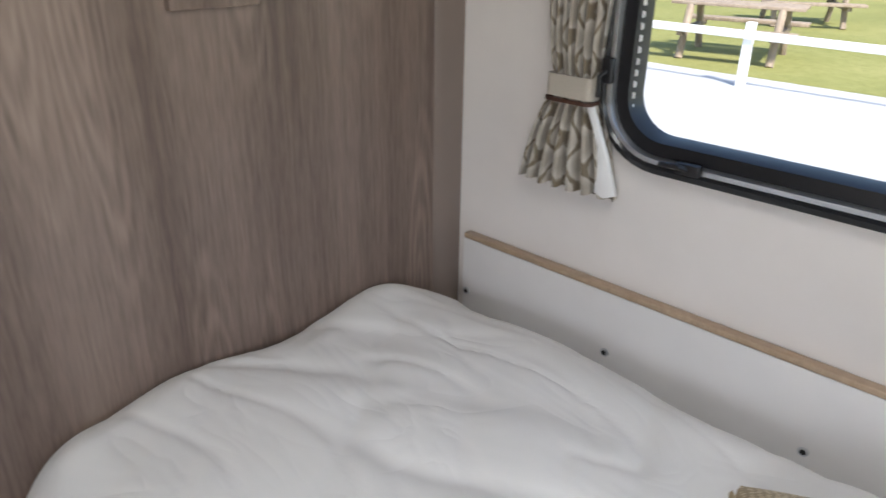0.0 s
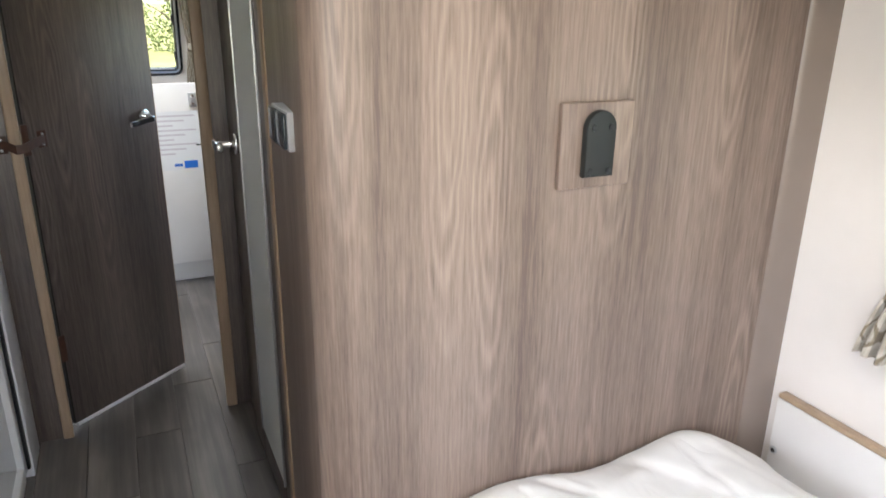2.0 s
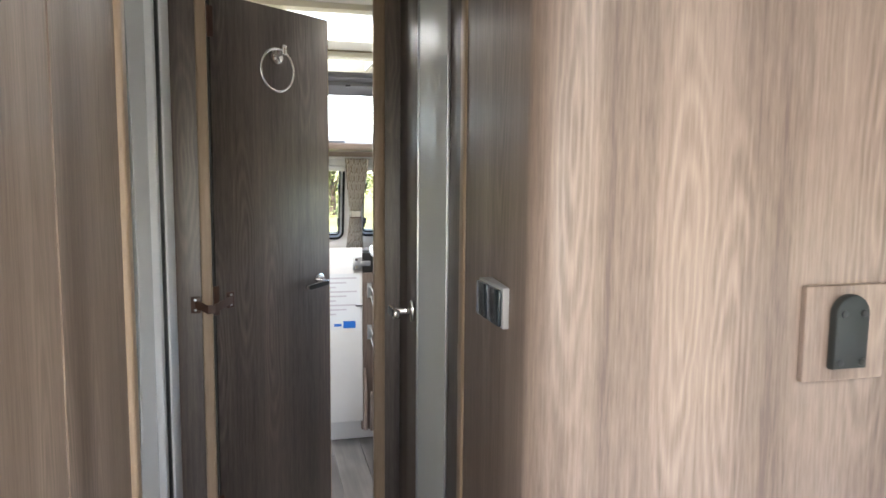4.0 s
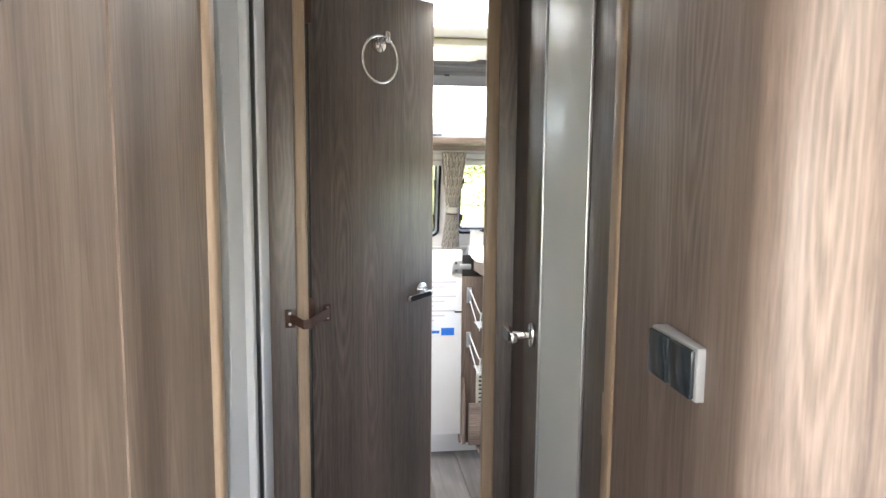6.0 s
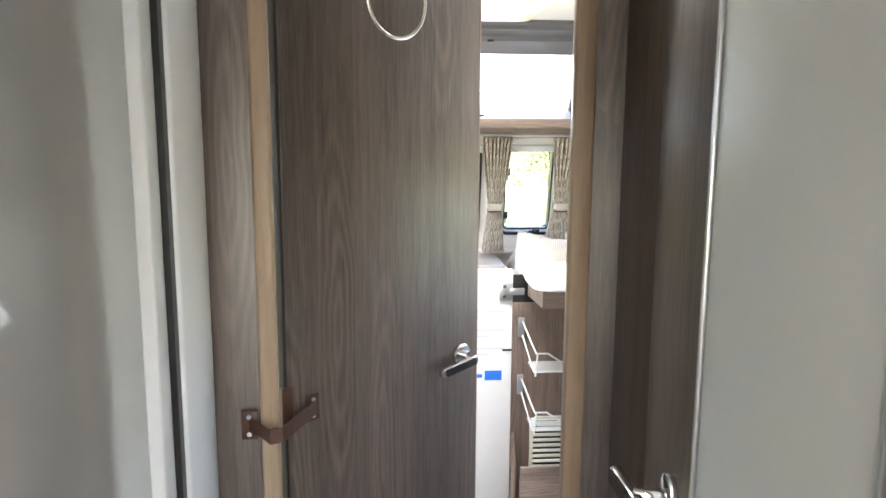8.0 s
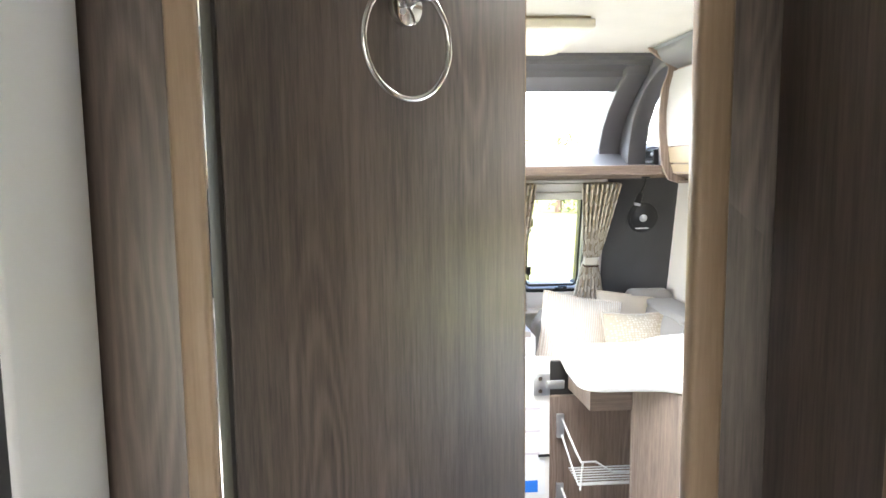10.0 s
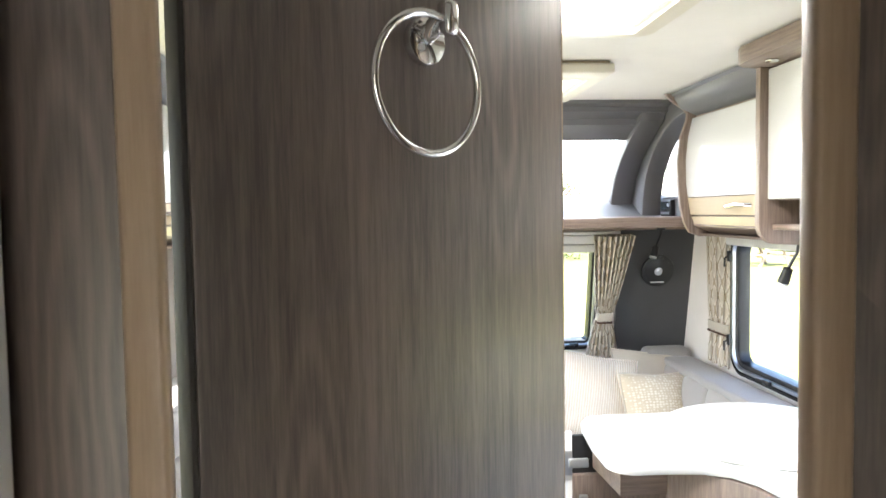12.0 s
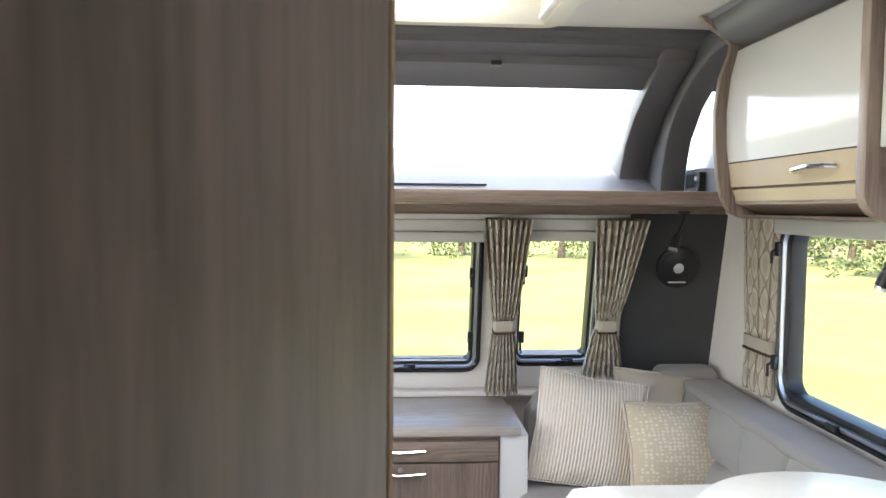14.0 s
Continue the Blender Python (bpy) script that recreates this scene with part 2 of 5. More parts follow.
WAFFLE = dots("waffle_throw_cloth", (0.62, 0.50, 0.30), (0.36, 0.26, 0.13), 110)


def grass_mat():
    m = mat("meadow_grass", (0.1, 0.13, 0.03), 0.95)
    n, l, b = nodes(m)
    v = coords(n, l, (1, 1, 1), False)
    s = mathn(n, l, "ADD", mathn(n, l, "MULTIPLY", noise_tex(n, l, v, 0.35, 4), 0.6), mathn(n, l, "MULTIPLY", noise_tex(n, l, v, 9, 5), 0.4))
    l.new(ramp(n, l, s, [(0.3, (0.135, 0.145, 0.035)), (0.5, (0.20, 0.20, 0.055)), (0.7, (0.27, 0.26, 0.095))]), b.inputs["Base Color"])
    return m


GRASS = grass_mat()
CONCRETE = paint("pale_concrete", (0.42, 0.42, 0.425), 0.8, 0.10, 1.5)
TIMBER = wood("weathered_timber", (0.20, 0.15, 0.11), (0.42, 0.34, 0.26), rough=0.8)
WHITE_PAINT = paint("white_fence_paint", (0.8, 0.8, 0.8), 0.5)
BARK = paint("bark", (0.09, 0.06, 0.045), 0.9, 0.3, 9)


def leaf_mat(name, a, c):
    m = mat(name, a, 0.7)
    n, l, b = nodes(m)
    g = n.new("ShaderNodeNewGeometry")
    l.new(ramp(n, l, g.outputs["Random Per Island"], [(0.0, a), (1.0, c)]), b.inputs["Base Color"])
    return m


LEAF = leaf_mat("green_leaves", (0.06, 0.085, 0.025), (0.15, 0.17, 0.06))
LEAF_RED = leaf_mat("copper_leaves", (0.09, 0.03, 0.02), (0.16, 0.08, 0.04))


def vinyl():
    m = mat("grey_oak_vinyl", (0.2, 0.19, 0.18), 0.35)
    n, l, b = nodes(m)
    st = noise_tex(n, l, coords(n, l, (0.9, 26, 26)), 1.0, 4, 0.6)
    pt = noise_tex(n, l, coords(n, l, (2.2, 7, 7)), 1.0, 3)
    s = mathn(n, l, "ADD", mathn(n, l, "MULTIPLY", st, 0.5), mathn(n, l, "MULTIPLY", pt, 0.5))
    l.new(ramp(n, l, s, [(0.3, (0.048, 0.042, 0.038)), (0.5, (0.125, 0.112, 0.102)), (0.72, (0.26, 0.235, 0.21))]), b.inputs["Base Color"])
    bump(n, l, b, s, 0.2, 0.001)
    return m


VINYL = vinyl()

# ---- mesh helpers ----


def finish(bm, smooth=True):
    bmesh.ops.recalc_face_normals(bm, faces=bm.faces)
    if smooth:
        for f in bm.faces:
            f.smooth = True
        for e in bm.edges:
            if len(e.link_faces) == 2 and e.calc_face_angle(0) > 0.6:
                e.smooth = False
    return bm


def link(name, bm, material, smooth=True):
    finish(bm, smooth)
    me = bpy.data.meshes.new(name)
    bm.to_mesh(me)
    bm.free()
    for mm in material if isinstance(material, (list, tuple)) else [material]:
        me.materials.append(mm)
    return new(name, me)


def part(name, bm, material, parent, label="", local=False, smooth=True):
    """One mesh under a thing or a part. The mesh is in world metres unless local."""
    o = link(name, bm, material, smooth)
    o.parent = parent
    if not local:
        bpy.context.view_layer.update()
        o.data.transform(parent.matrix_world.inverted())
    if label:
        tagged(o, label)
    return o


def thing(name, at, label, category, group="", kind="", m=None):
    e = new(name)
    e.empty_display_size = 0.05
    e.matrix_world = m if m is not None else Matrix.Translation(at)
    bpy.context.view_layer.update()
    return tagged(e, label, category, group, kind)


def setting(name, bm, material, label, category, smooth=True):
    return tagged(link(name, bm, material, smooth), label, category, kind="structure")


def one(name, bm, material, label, category, group="", smooth=True):
    return tagged(link(name, bm, material, smooth), label, category, group)


def box(x0, x1, y0, y1, z0, z1, bev=0.0, seg=2, bm=None):
    out = bm or bmesh.new()
    b = bmesh.new()
    bmesh.ops.create_cube(b, size=1)
    bmesh.ops.scale(b, vec=(abs(x1 - x0), abs(y1 - y0), abs(z1 - z0)), verts=b.verts)
    bmesh.ops.translate(b, vec=((x0 + x1) / 2, (y0 + y1) / 2, (z0 + z1) / 2), verts=b.verts)
    if bev:
        bmesh.ops.bevel(b, geom=b.edges[:], offset=bev, segments=seg, profile=0.5, affect="EDGES")
    return merge(out, b)


def merge(out, b):
    vs = [out.verts.new(v.co) for v in b.verts]
    b.verts.index_update()
    for f in b.faces:
        out.faces.new([vs[v.index] for v in f.verts])
    b.free()
    return out


def prism(pts, axis, a, c, bev=0.0, bm=None):
    """A closed outline in the plane across the axis, drawn out from a to c. Outline pairs follow the axes' order."""
    out = bm or bmesh.new()
    b = bmesh.new()

    def at(p, w):
        q = list(p)
        q.insert("xyz".index(axis), w)
        return q

    lo = [b.verts.new(at(p, a)) for p in pts]
    hi = [b.verts.new(at(p, c)) for p in pts]
    caps = [b.faces.new(lo), b.faces.new(hi[::-1])]
    for i in range(len(pts)):
        j = (i + 1) % len(pts)
        b.faces.new([lo[i], hi[i], hi[j], lo[j]])
    bmesh.ops.recalc_face_normals(b, faces=b.faces)
    if bev:
        bmesh.ops.bevel(b, geom=list({e for f in caps for e in f.edges}), offset=bev, segments=2, profile=0.5, affect="EDGES")
    return merge(out, b)


def tube(path, r, seg=10, closed=False, bm=None):
    out = bm or bmesh.new()
    pts = [Vector(p) for p in path]
    rings, up = [], None
    for i, p in enumerate(pts):
        a = pts[i - 1] if (i or closed) else p
        c = pts[(i + 1) % len(pts)] if (i + 1 < len(pts) or closed) else p
        d = (c - a).normalized()
        if up is None:
            up = d.orthogonal().normalized()
        up = (up - d * up.dot(d)).normalized()
        side = d.cross(up)
        rr = r[i] if isinstance(r, (list, tuple)) else r
        rings.append([out.verts.new(p + (up * math.cos(w) + side * math.sin(w)) * rr) for w in (2 * math.pi * k / seg for k in range(seg))])
    for i in range(len(rings) if closed else len(rings) - 1):
        s, t = rings[i], rings[(i + 1) % len(rings)]
        for k in range(seg):
            out.faces.new([s[k], s[(k + 1) % seg], t[(k + 1) % seg], t[k]])
    if not closed:
        out.faces.new(rings[0][::-1])
        out.faces.new(rings[-1])
    return out


def disc(c, axis, r, depth, seg=32, bev=0.0, bm=None):
    """A cylinder from c along the axis."""
    ax = "xyz".index(axis)
    i, j = [k for k in range(3) if k != ax]
    pts = [(c[i] + r * math.cos(2 * math.pi * k / seg), c[j] + r * math.sin(2 * math.pi * k / seg)) for k in range(seg)]
    return prism(pts, axis, c[ax], c[ax] + depth, bev, bm)


def rrect(x0, x1, z0, z1, r, seg=7):
    pts = []
    for cx, cz, a0 in ((x1 - r, z1 - r, 0), (x0 + r, z1 - r, 90), (x0 + r, z0 + r, 180), (x1 - r, z0 + r, 270)):
        for k in range(seg + 1):
            w = radians(a0 + 90 * k / seg)
            pts.append((cx + r * math.cos(w), cz + r * math.sin(w)))
    return pts


def ring_frame(outer, rows, bm=None):
    """A frame that runs round an outline: rows of (inset, depth) are its section. The outline lies in x and z, depth along y."""
    out = bm or bmesh.new()
    cx, cz = sum(p[0] for p in outer) / len(outer), sum(p[1] for p in outer) / len(outer)
    n = len(outer)
    loops = []
    for inset, depth in rows:
        loop = []
        for k, (x, z) in enumerate(outer):
            a, c = Vector(outer[k - 1]), Vector(outer[(k + 1) % n])
            d = (c - a).normalized()
            nx, nz = -d.y, d.x
            if nx * (cx - x) + nz * (cz - z) < 0:
                nx, nz = -nx, -nz
            loop.append(out.verts.new((x + nx * inset, depth, z + nz * inset)))
        loops.append(loop)
    for a, c in zip(loops, loops[1:] + loops[:1]):
        for k in range(n):
            out.faces.new([a[k], a[(k + 1) % n], c[(k + 1) % n], c[k]])
    return out


def moved(bm, m):
    bmesh.ops.transform(bm, matrix=m, verts=bm.verts)
    return bm


def panel_with_hole(x0, x1, z0, z1, hx0, hx1, hz0, hz1, y0, y1):
    """A wall in x and z with one opening through it."""
    b = box(x0, hx0, y0, y1, z0, z1)
    box(hx1, x1, y0, y1, z0, z1, bm=b)
    box(hx0, hx1, y0, y1, z0, hz0, bm=b)
    box(hx0, hx1, y0, y1, hz1, z1, bm=b)
    return b

# ---- setting ----
WY, LY, RX, FX, CZ = 1.06, -1.14, 1.35, -4.83, 1.95


def wall_columns(x0, x1, z0, z1, holes, y0, y1):
    b, x = bmesh.new(), x0
    for hx0, hx1, hz0, hz1 in sorted(holes):
        box(x, hx0, y0, y1, z0, z1, bm=b)
        box(hx0, hx1, y0, y1, z0, hz0, bm=b)
        box(hx0, hx1, y0, y1, hz1, z1, bm=b)
        x = hx1
    box(x, x1, y0, y1, z0, z1, bm=b)
    return b


BED_WIN, KIT_WIN, LOU_WIN = (-0.535, 0.36, 0.865, 1.36), (-3.16, -2.36, 1.06, 1.46), (-4.31, -3.66, 0.975, 1.43)
setting("wall_north", wall_columns(FX - 0.05, RX, -0.1, CZ, [BED_WIN, KIT_WIN, LOU_WIN], WY, WY + 0.035), WALL, "smooth off-white vinyl caravan side wall", "wall", False)
setting("wall_south", wall_columns(FX - 0.05, RX, -0.1, CZ, [(-3.42, -2.72, 0.03, 1.78), (-4.30, -3.66, 0.98, 1.42), (-0.1, 0.8, 0.93, 1.47)], LY - 0.035, LY), WALL, "smooth off-white caravan wall with the entrance opening", "wall", False)
rear = panel_with_hole(LY - 0.03, WY + 0.03, -0.1, CZ, -0.6, 0.6, 1.0, 1.55, 0, 0.035)
setting("wall_east", moved(rear, Matrix(((0, 1, 0, RX), (1, 0, 0, 0), (0, 0, 1, 0), (0, 0, 0, 1)))), WALL, "smooth off-white rear wall of the caravan", "wall", False)

# ceiling with three rooflight openings, the bedroom one added out of view
SKY_L, SKY_K, SKY_B = (-4.15, -3.74, -0.32, 0.32), (-3.22, -2.68, -0.27, 0.27), (0.0, 0.5, -0.15, 0.35)
cb, cx = bmesh.new(), -4.26
for hx0, hx1, hy0, hy1 in (SKY_L, SKY_K, SKY_B):
    box(cx, hx0, LY, WY, CZ, CZ + 0.04, bm=cb)
    box(hx0, hx1, LY, hy0, CZ, CZ + 0.04, bm=cb)
    box(hx0, hx1, hy1, WY, CZ, CZ + 0.04, bm=cb)
    cx = hx1
box(cx, RX, LY, WY, CZ, CZ + 0.04, bm=cb)
setting("ceiling", cb, CEIL, "smooth cream ceiling board with rooflight openings", "ceiling", False)
for i, (hx0, hx1, hy0, hy1) in enumerate((SKY_L, SKY_K, SKY_B)):
    sk = thing("rooflight", ((hx0 + hx1) / 2, (hy0 + hy1) / 2, CZ), "cream framed rooflight glowing with daylight in the ceiling", "rooflight", "rooflights", "structure")
    fr = ring_frame(rrect(hx0 - 0.05, hx1 + 0.05, hy0 - 0.05, hy1 + 0.05, 0.05), [(0, 0), (0.004, 0.018), (0.05, 0.022), (0.062, 0.0), (0.062, -0.05), (0.03, -0.05)])
    part("frame", moved(fr, Matrix(((1, 0, 0, 0), (0, 0, 1, 0), (0, -1, 0, CZ - 0.001), (0, 0, 0, 1)))), TRAY, sk, "cream plastic frame")
    # unseen opaque sheet added above the lamp to keep direct sun out
    part("dome", box(hx0 - 0.12, hx1 + 0.12, hy0 - 0.12, hy1 + 0.12, CZ + 0.095, CZ + 0.11, 0.006), SMOKE, sk, "opaque white sheet added to block the sun")
    for s in (hy0 + 0.004, hy1 - 0.008):
        part("blind_rail", box(hx0 + 0.02, hx1 - 0.02, s - 0.01, s + 0.004, CZ - 0.016, CZ - 0.002, 0.003), ALU_WHITE, sk)

# floor of vinyl planks
fl = setting("floor", box(FX - 0.05, RX, LY - 0.03, WY + 0.03, -0.12, -0.006), VINYL, "grey oak-look vinyl plank floor", "floor", False)
PLANK = bmesh.new()
box(-0.448, 0.448, -0.069, 0.069, -0.006, 0.0, 0.0012, 1, PLANK)
plank_mesh = None
for row in range(7):
    for col in range(6):
        px, py = 0.1 - 0.9 * col - (0.31 * row) % 0.9, -0.58 + 0.14 * row
        if plank_mesh is None:
            po = part("plank", PLANK, VINYL, fl, local=True)
            plank_mesh = po.data
        else:
            po = new("plank", plank_mesh)
            po.parent = fl
        po.location = (px, py, 0)

# partition between bed and washroom, with its rounded corner
pt = [(-0.90, WY), (-0.90, 0.165), (-0.904, 0.138), (-0.917, 0.112), (-0.933, 0.096), (-0.950, 0.086), (-0.962, 0.0865), (-1.3795, 0.121), (-1.3795, 0.145), (-0.93, 0.145), (-0.93, WY)]
setting("wall_partition", prism(pt, "z", 0, CZ), WOOD, "walnut wood-grain partition wall beside the bed", "wall")
cor = [(-0.90, 0.992)] + [(-0.90 + 0.015 * math.sin(radians(a)), WY - 0.068 * math.cos(radians(a))) for a in (12, 25, 38, 52, 66, 78, 90)] + [(-0.90, WY)]
setting("trim", prism(cor, "z", 0.3, CZ), BEAD, "curved grey-brown corner trim", "trim")


def edge_trim(x0, x1, y0, y1, z0=0.0, z1=CZ, label="beige wooden edge trim"):
    return setting("trim", box(x0, x1, y0, y1, z0, z1, 0.006, 3), BEIGE, label, "trim")


edge_trim(-1.417, -1.380, 0.117, 0.16, label="beige wooden door jamb trim")
setting("wall_washroom", box(-2.262, -2.070, 0.157, 0.18, 0, CZ, 0.002), WOOD_SHADED, "shade-darkened walnut panel beside the washroom door", "wall")
edge_trim(-2.070, -2.052, 0.146, 0.175, label="thin beige door jamb strip")
setting("wall_bulkhead", box(-2.30, -2.262, 0.108, WY, 0, CZ, 0.002), WOOD_SHADED, "shade-darkened walnut bulkhead wall towards the kitchen", "wall")
setting("wall_washroom_back", box(-2.262, -0.93, 0.62, 0.64, 0, CZ), WALL, "plain washroom wall", "wall")
edge_trim(-2.282, -2.257, 0.073, 0.109, label="beige wooden doorway post")
setting("wall_doorway_header", box(-2.30, -2.262, -0.44, 0.078, 1.895, CZ), WOOD_SHADED, "shade-darkened walnut header over the doorway", "wall")
# left side of the passage
setting("wall_wardrobe", box(-0.99, -0.42, -0.54, -0.496, 0, CZ), WOOD, "walnut wardrobe side along the passage", "wall")
setting("wall_wardrobe_end", box(-1.372, -0.9905, -0.54, -0.494, 0, CZ), WOOD, "walnut wardrobe end panel with open grain", "wall")
setting("wall_wardrobe_side", box(-0.46, -0.42, LY, -0.54, 0, CZ), WOOD, "walnut wardrobe side facing the bedroom", "wall")
edge_trim(-1.413, -1.372, -0.548, -0.483, label="beige rounded wardrobe edge trim")
setting("wall_shower_side", box(-2.30, -2.272, -0.545, -0.442, 0, CZ, 0.002), WOOD_SHADED, "shade-darkened walnut bulkhead beside the shower", "wall")
setting("wall_shower_return", box(-2.272, -2.2425, -0.549, -0.526, 0, CZ, 0.002), WOOD_SHADED, "shade-darkened walnut return strip", "wall")
edge_trim(-2.278, -2.260, -0.443, -0.412, label="beige wooden doorway post")
setting("wall_shower_back", box(-2.30, -1.33, -1.13, -1.12, 0, CZ), RAIL, "plain white shower wall", "wall")
setting("wall_shower_bulkhead", box(-2.30, -2.272, -1.12, -0.545, 0, CZ), WALL, "plain bulkhead behind the shower", "wall")

# shower screen: grey acrylic panel in a white aluminium frame
sh = thing("shower_door", (-1.8, -0.535, 0), "grey glossy acrylic shower door in a white aluminium frame", "shower door")
part("panel", box(-2.021, -1.41, -0.5485, -0.5425, 0.07, 1.885, 0.001), SHOWER, sh, "grey glossy acrylic panel")
part("frame_post", box(-2.066, -2.02, -0.5485, -0.524, 0.04, 1.93, 0.004, 3), ALU_WHITE, sh)
part("frame_seal", box(-2.0838, -2.066, -0.548, -0.516, 0.04, 1.93), BLACK, sh, "black rubber seal")
part("frame_post", box(-2.242, -2.084, -0.5485, -0.510, 0.0, CZ - 0.002, 0.005, 3), ALU_WHITE, sh)
part("bottom_rail", box(-2.02, -1.41, -0.5485, -0.524, 0.03, 0.075, 0.004), ALU_WHITE, sh)
part("top_rail", box(-2.02, -1.41, -0.5485, -0.524, 1.88, 1.93, 0.004), ALU_WHITE, sh)

# ---- washroom door ----
wdoor = thing("door_1", (-1.73, 0.145, 0), "closed shade-darkened walnut washroom door with a frosted glass panel", "door", kind="structure")
part("stile", box(-1.577, -1.422, 0.138, 0.168, 0.02, 1.9, 0.003), WOOD_SHADED, wdoor)
part("stile", box(-2.051, -1.880, 0.138, 0.168, 0.02, 1.9, 0.003), WOOD_SHADED, wdoor)
part("bottom_rail", box(-1.880, -1.577, 0.138, 0.168, 0.02, 0.12, 0.003), WOOD_SHADED, wdoor)
part("glass_panel", box(-1.878, -1.579, 0.134, 0.160, 0.122, 1.9, 0.006, 3), FROST, wdoor, "pale frosted glass panel")
part("edge_strip", box(-1.886, -1.878, 0.131, 0.140, 0.122, 1.9, 0.002), SILVER, wdoor, "bright metal edge strip")
part("edge_strip", box(-1.579, -1.573, 0.131, 0.140, 0.122, 1.9, 0.002), SILVER, wdoor, "bright metal edge strip")


def lever(parent, m, flip=1, size=1.15):
    """A chrome lever handle: round rose, neck and flat grip with a dark insert. Local x runs along the grip, y out of the door."""
    m = m @ Matrix.Diagonal((size, size, size, 1))
    h = part("door_handle", moved(disc((0, 0, 0), "y", 0.026, 0.01, 28, 0.003), m), CHROME, parent, "chrome lever handle")
    part("neck", moved(tube([(0, 0.008, 0), (0, 0.03, 0), (flip * 0.008, 0.042, 0)], 0.009, 14), m), CHROME, h)
    g = prism(rrect(-0.012 if flip > 0 else -0.105, 0.105 if flip > 0 else 0.012, -0.018, 0.004, 0.008), "y", 0.036, 0.050, 0.003)
    part("grip", moved(g, m), CHROME, h)
    q = prism(rrect(0.012 if flip > 0 else -0.095, 0.100 if flip > 0 else 0.004, -0.0155, 0.0015, 0.006), "y", 0.050, 0.0525)
    part("insert", moved(q, m), BLACK, h, "black grip insert")
    return h


# local y out of the wall towards the passage, local x towards +x
lever(wdoor, Matrix(((-0.7, 0, 0, -1.945), (0, -1, 0, 0.138), (0, 0, 1, 0.985), (0, 0, 0, 1))), 1)
for z in (0.98, 0.30, 1.62):
    part("hinge", box(-1.430, -1.4205, 0.120, 0.1375, z - 0.038, z + 0.038, 0.003), BEIGE, wdoor, "beige flush hinge")

# ---- passage door, ajar ----
DA = math.degrees(math.atan2(0.305, 0.372))
DM = Matrix.Translation((-2.306, -0.404, 0)) @ pose(0, 0, 0, 0, 0, 90 + DA)
# local x runs from the hinge to the free edge, the face towards the bedroom is local y = 0
door = thing("door_2", None, "shade-darkened walnut passage door standing half open", "door", kind="structure", m=DM)
part("leaf", box(0.001, 0.478, 0.0, 0.026, 0.025, 1.885, 0.003), WOOD_SHADED, door, local=True)
part("edge_band", box(0.4782, 0.4795, 0.001, 0.025, 0.026, 1.884), BEIGE, door, "pale edge band", local=True)
# near-black strip added so the hinge edge looks shaded
part("edge_seal", box(-0.0045, 0.0008, 0.001, 0.026, 0.026, 1.884, 0.001), DARK, door, "near-black strip for the shaded hinge edge", local=True)
part("bottom_strip", box(0.006, 0.476, -0.001, 0.027, 0.012, 0.0248, 0.002), ALU_WHITE, door, "white bottom edge strip", local=True)
for z in (0.3, 0.968, 1.80):
    part("hinge", box(-0.012, 0.009, -0.004, 0.004, z - 0.045, z + 0.045, 0.002), LEATHER, door, "dark bronze hinge", local=True)
bpy.context.view_layer.update()
FLIP = DM @ Matrix(((1, 0, 0, 0.424), (0, -1, 0, 0.0), (0, 0, 1, 0.985), (0, 0, 0, 1))) @ pose(0, 0, 0, 0, -6, 0)
lever(door, FLIP, -1, 0.9)

# towel ring on that door
tr = thing("towel_ring", None, "chrome towel ring hanging on the walnut door", "towel ring", m=DM @ pose(0.222, 0, 1.742))
part("wall_plate", disc((0.022, 0, -0.012), "y", 0.024, -0.012, 28, 0.003), CHROME, tr, local=True)
part("screw", disc((0.012, -0.012, -0.020), "y", 0.004, -0.002, 12), SILVER, tr, local=True)
part("arm", tube([(0.022, -0.01, -0.006), (0.022, -0.026, 0.002), (0.026, -0.034, 0.008)], 0.010, 14), CHROME, tr, local=True)
part("hook", box(0.016, 0.034, -0.046, -0.028, -0.012, 0.022, 0.006, 3), CHROME, tr, local=True)
part("ring", tube([(0.0 + 0.066 * math.cos(2 * math.pi * k / 56), -0.036, -0.06 + 0.066 * math.sin(2 * math.pi * k / 56)) for k in range(56)], 0.0042, 12, True), CHROME, tr, local=True)

# leather strap that holds the door
st = thing("door_strap", (-2.25, -0.43, 0.965), "brown leather door retaining strap with studs", "strap")
HN = DM @ Vector((0.055, -0.004, 0.965))
sp = [Vector((-2.259, -0.462, 0.965)), Vector((-2.252, -0.445, 0.962)), Vector((-2.238, -0.425, 0.953)), Vector((-2.242, -0.405, 0.955)), Vector((-2.27, -0.385, 0.963)), HN]
b = bmesh.new()
prev = None
for p in sp:
    row = [b.verts.new(p + Vector((0, 0, -0.013))), b.verts.new(p + Vector((0, 0, 0.013))), b.verts.new(p + Vector((0.003, 0.002, 0.013))), b.verts.new(p + Vector((0.003, 0.002, -0.013)))]
    if prev:
        for k in range(4):
            b.faces.new([prev[k], prev[(k + 1) % 4], row[(k + 1) % 4], row[k]])
    else:
        b.faces.new(row)
    prev = row
b.faces.new(prev[::-1])
part("strap", b, LEATHER, st)
part("tab", box(-2.262, -2.2575, -0.474, -0.446, 0.94, 0.99, 0.002), LEATHER, st)
part("tab", moved(box(0.035, 0.062, -0.005, -0.0005, 0.94, 0.99, 0.002), DM), LEATHER, st)
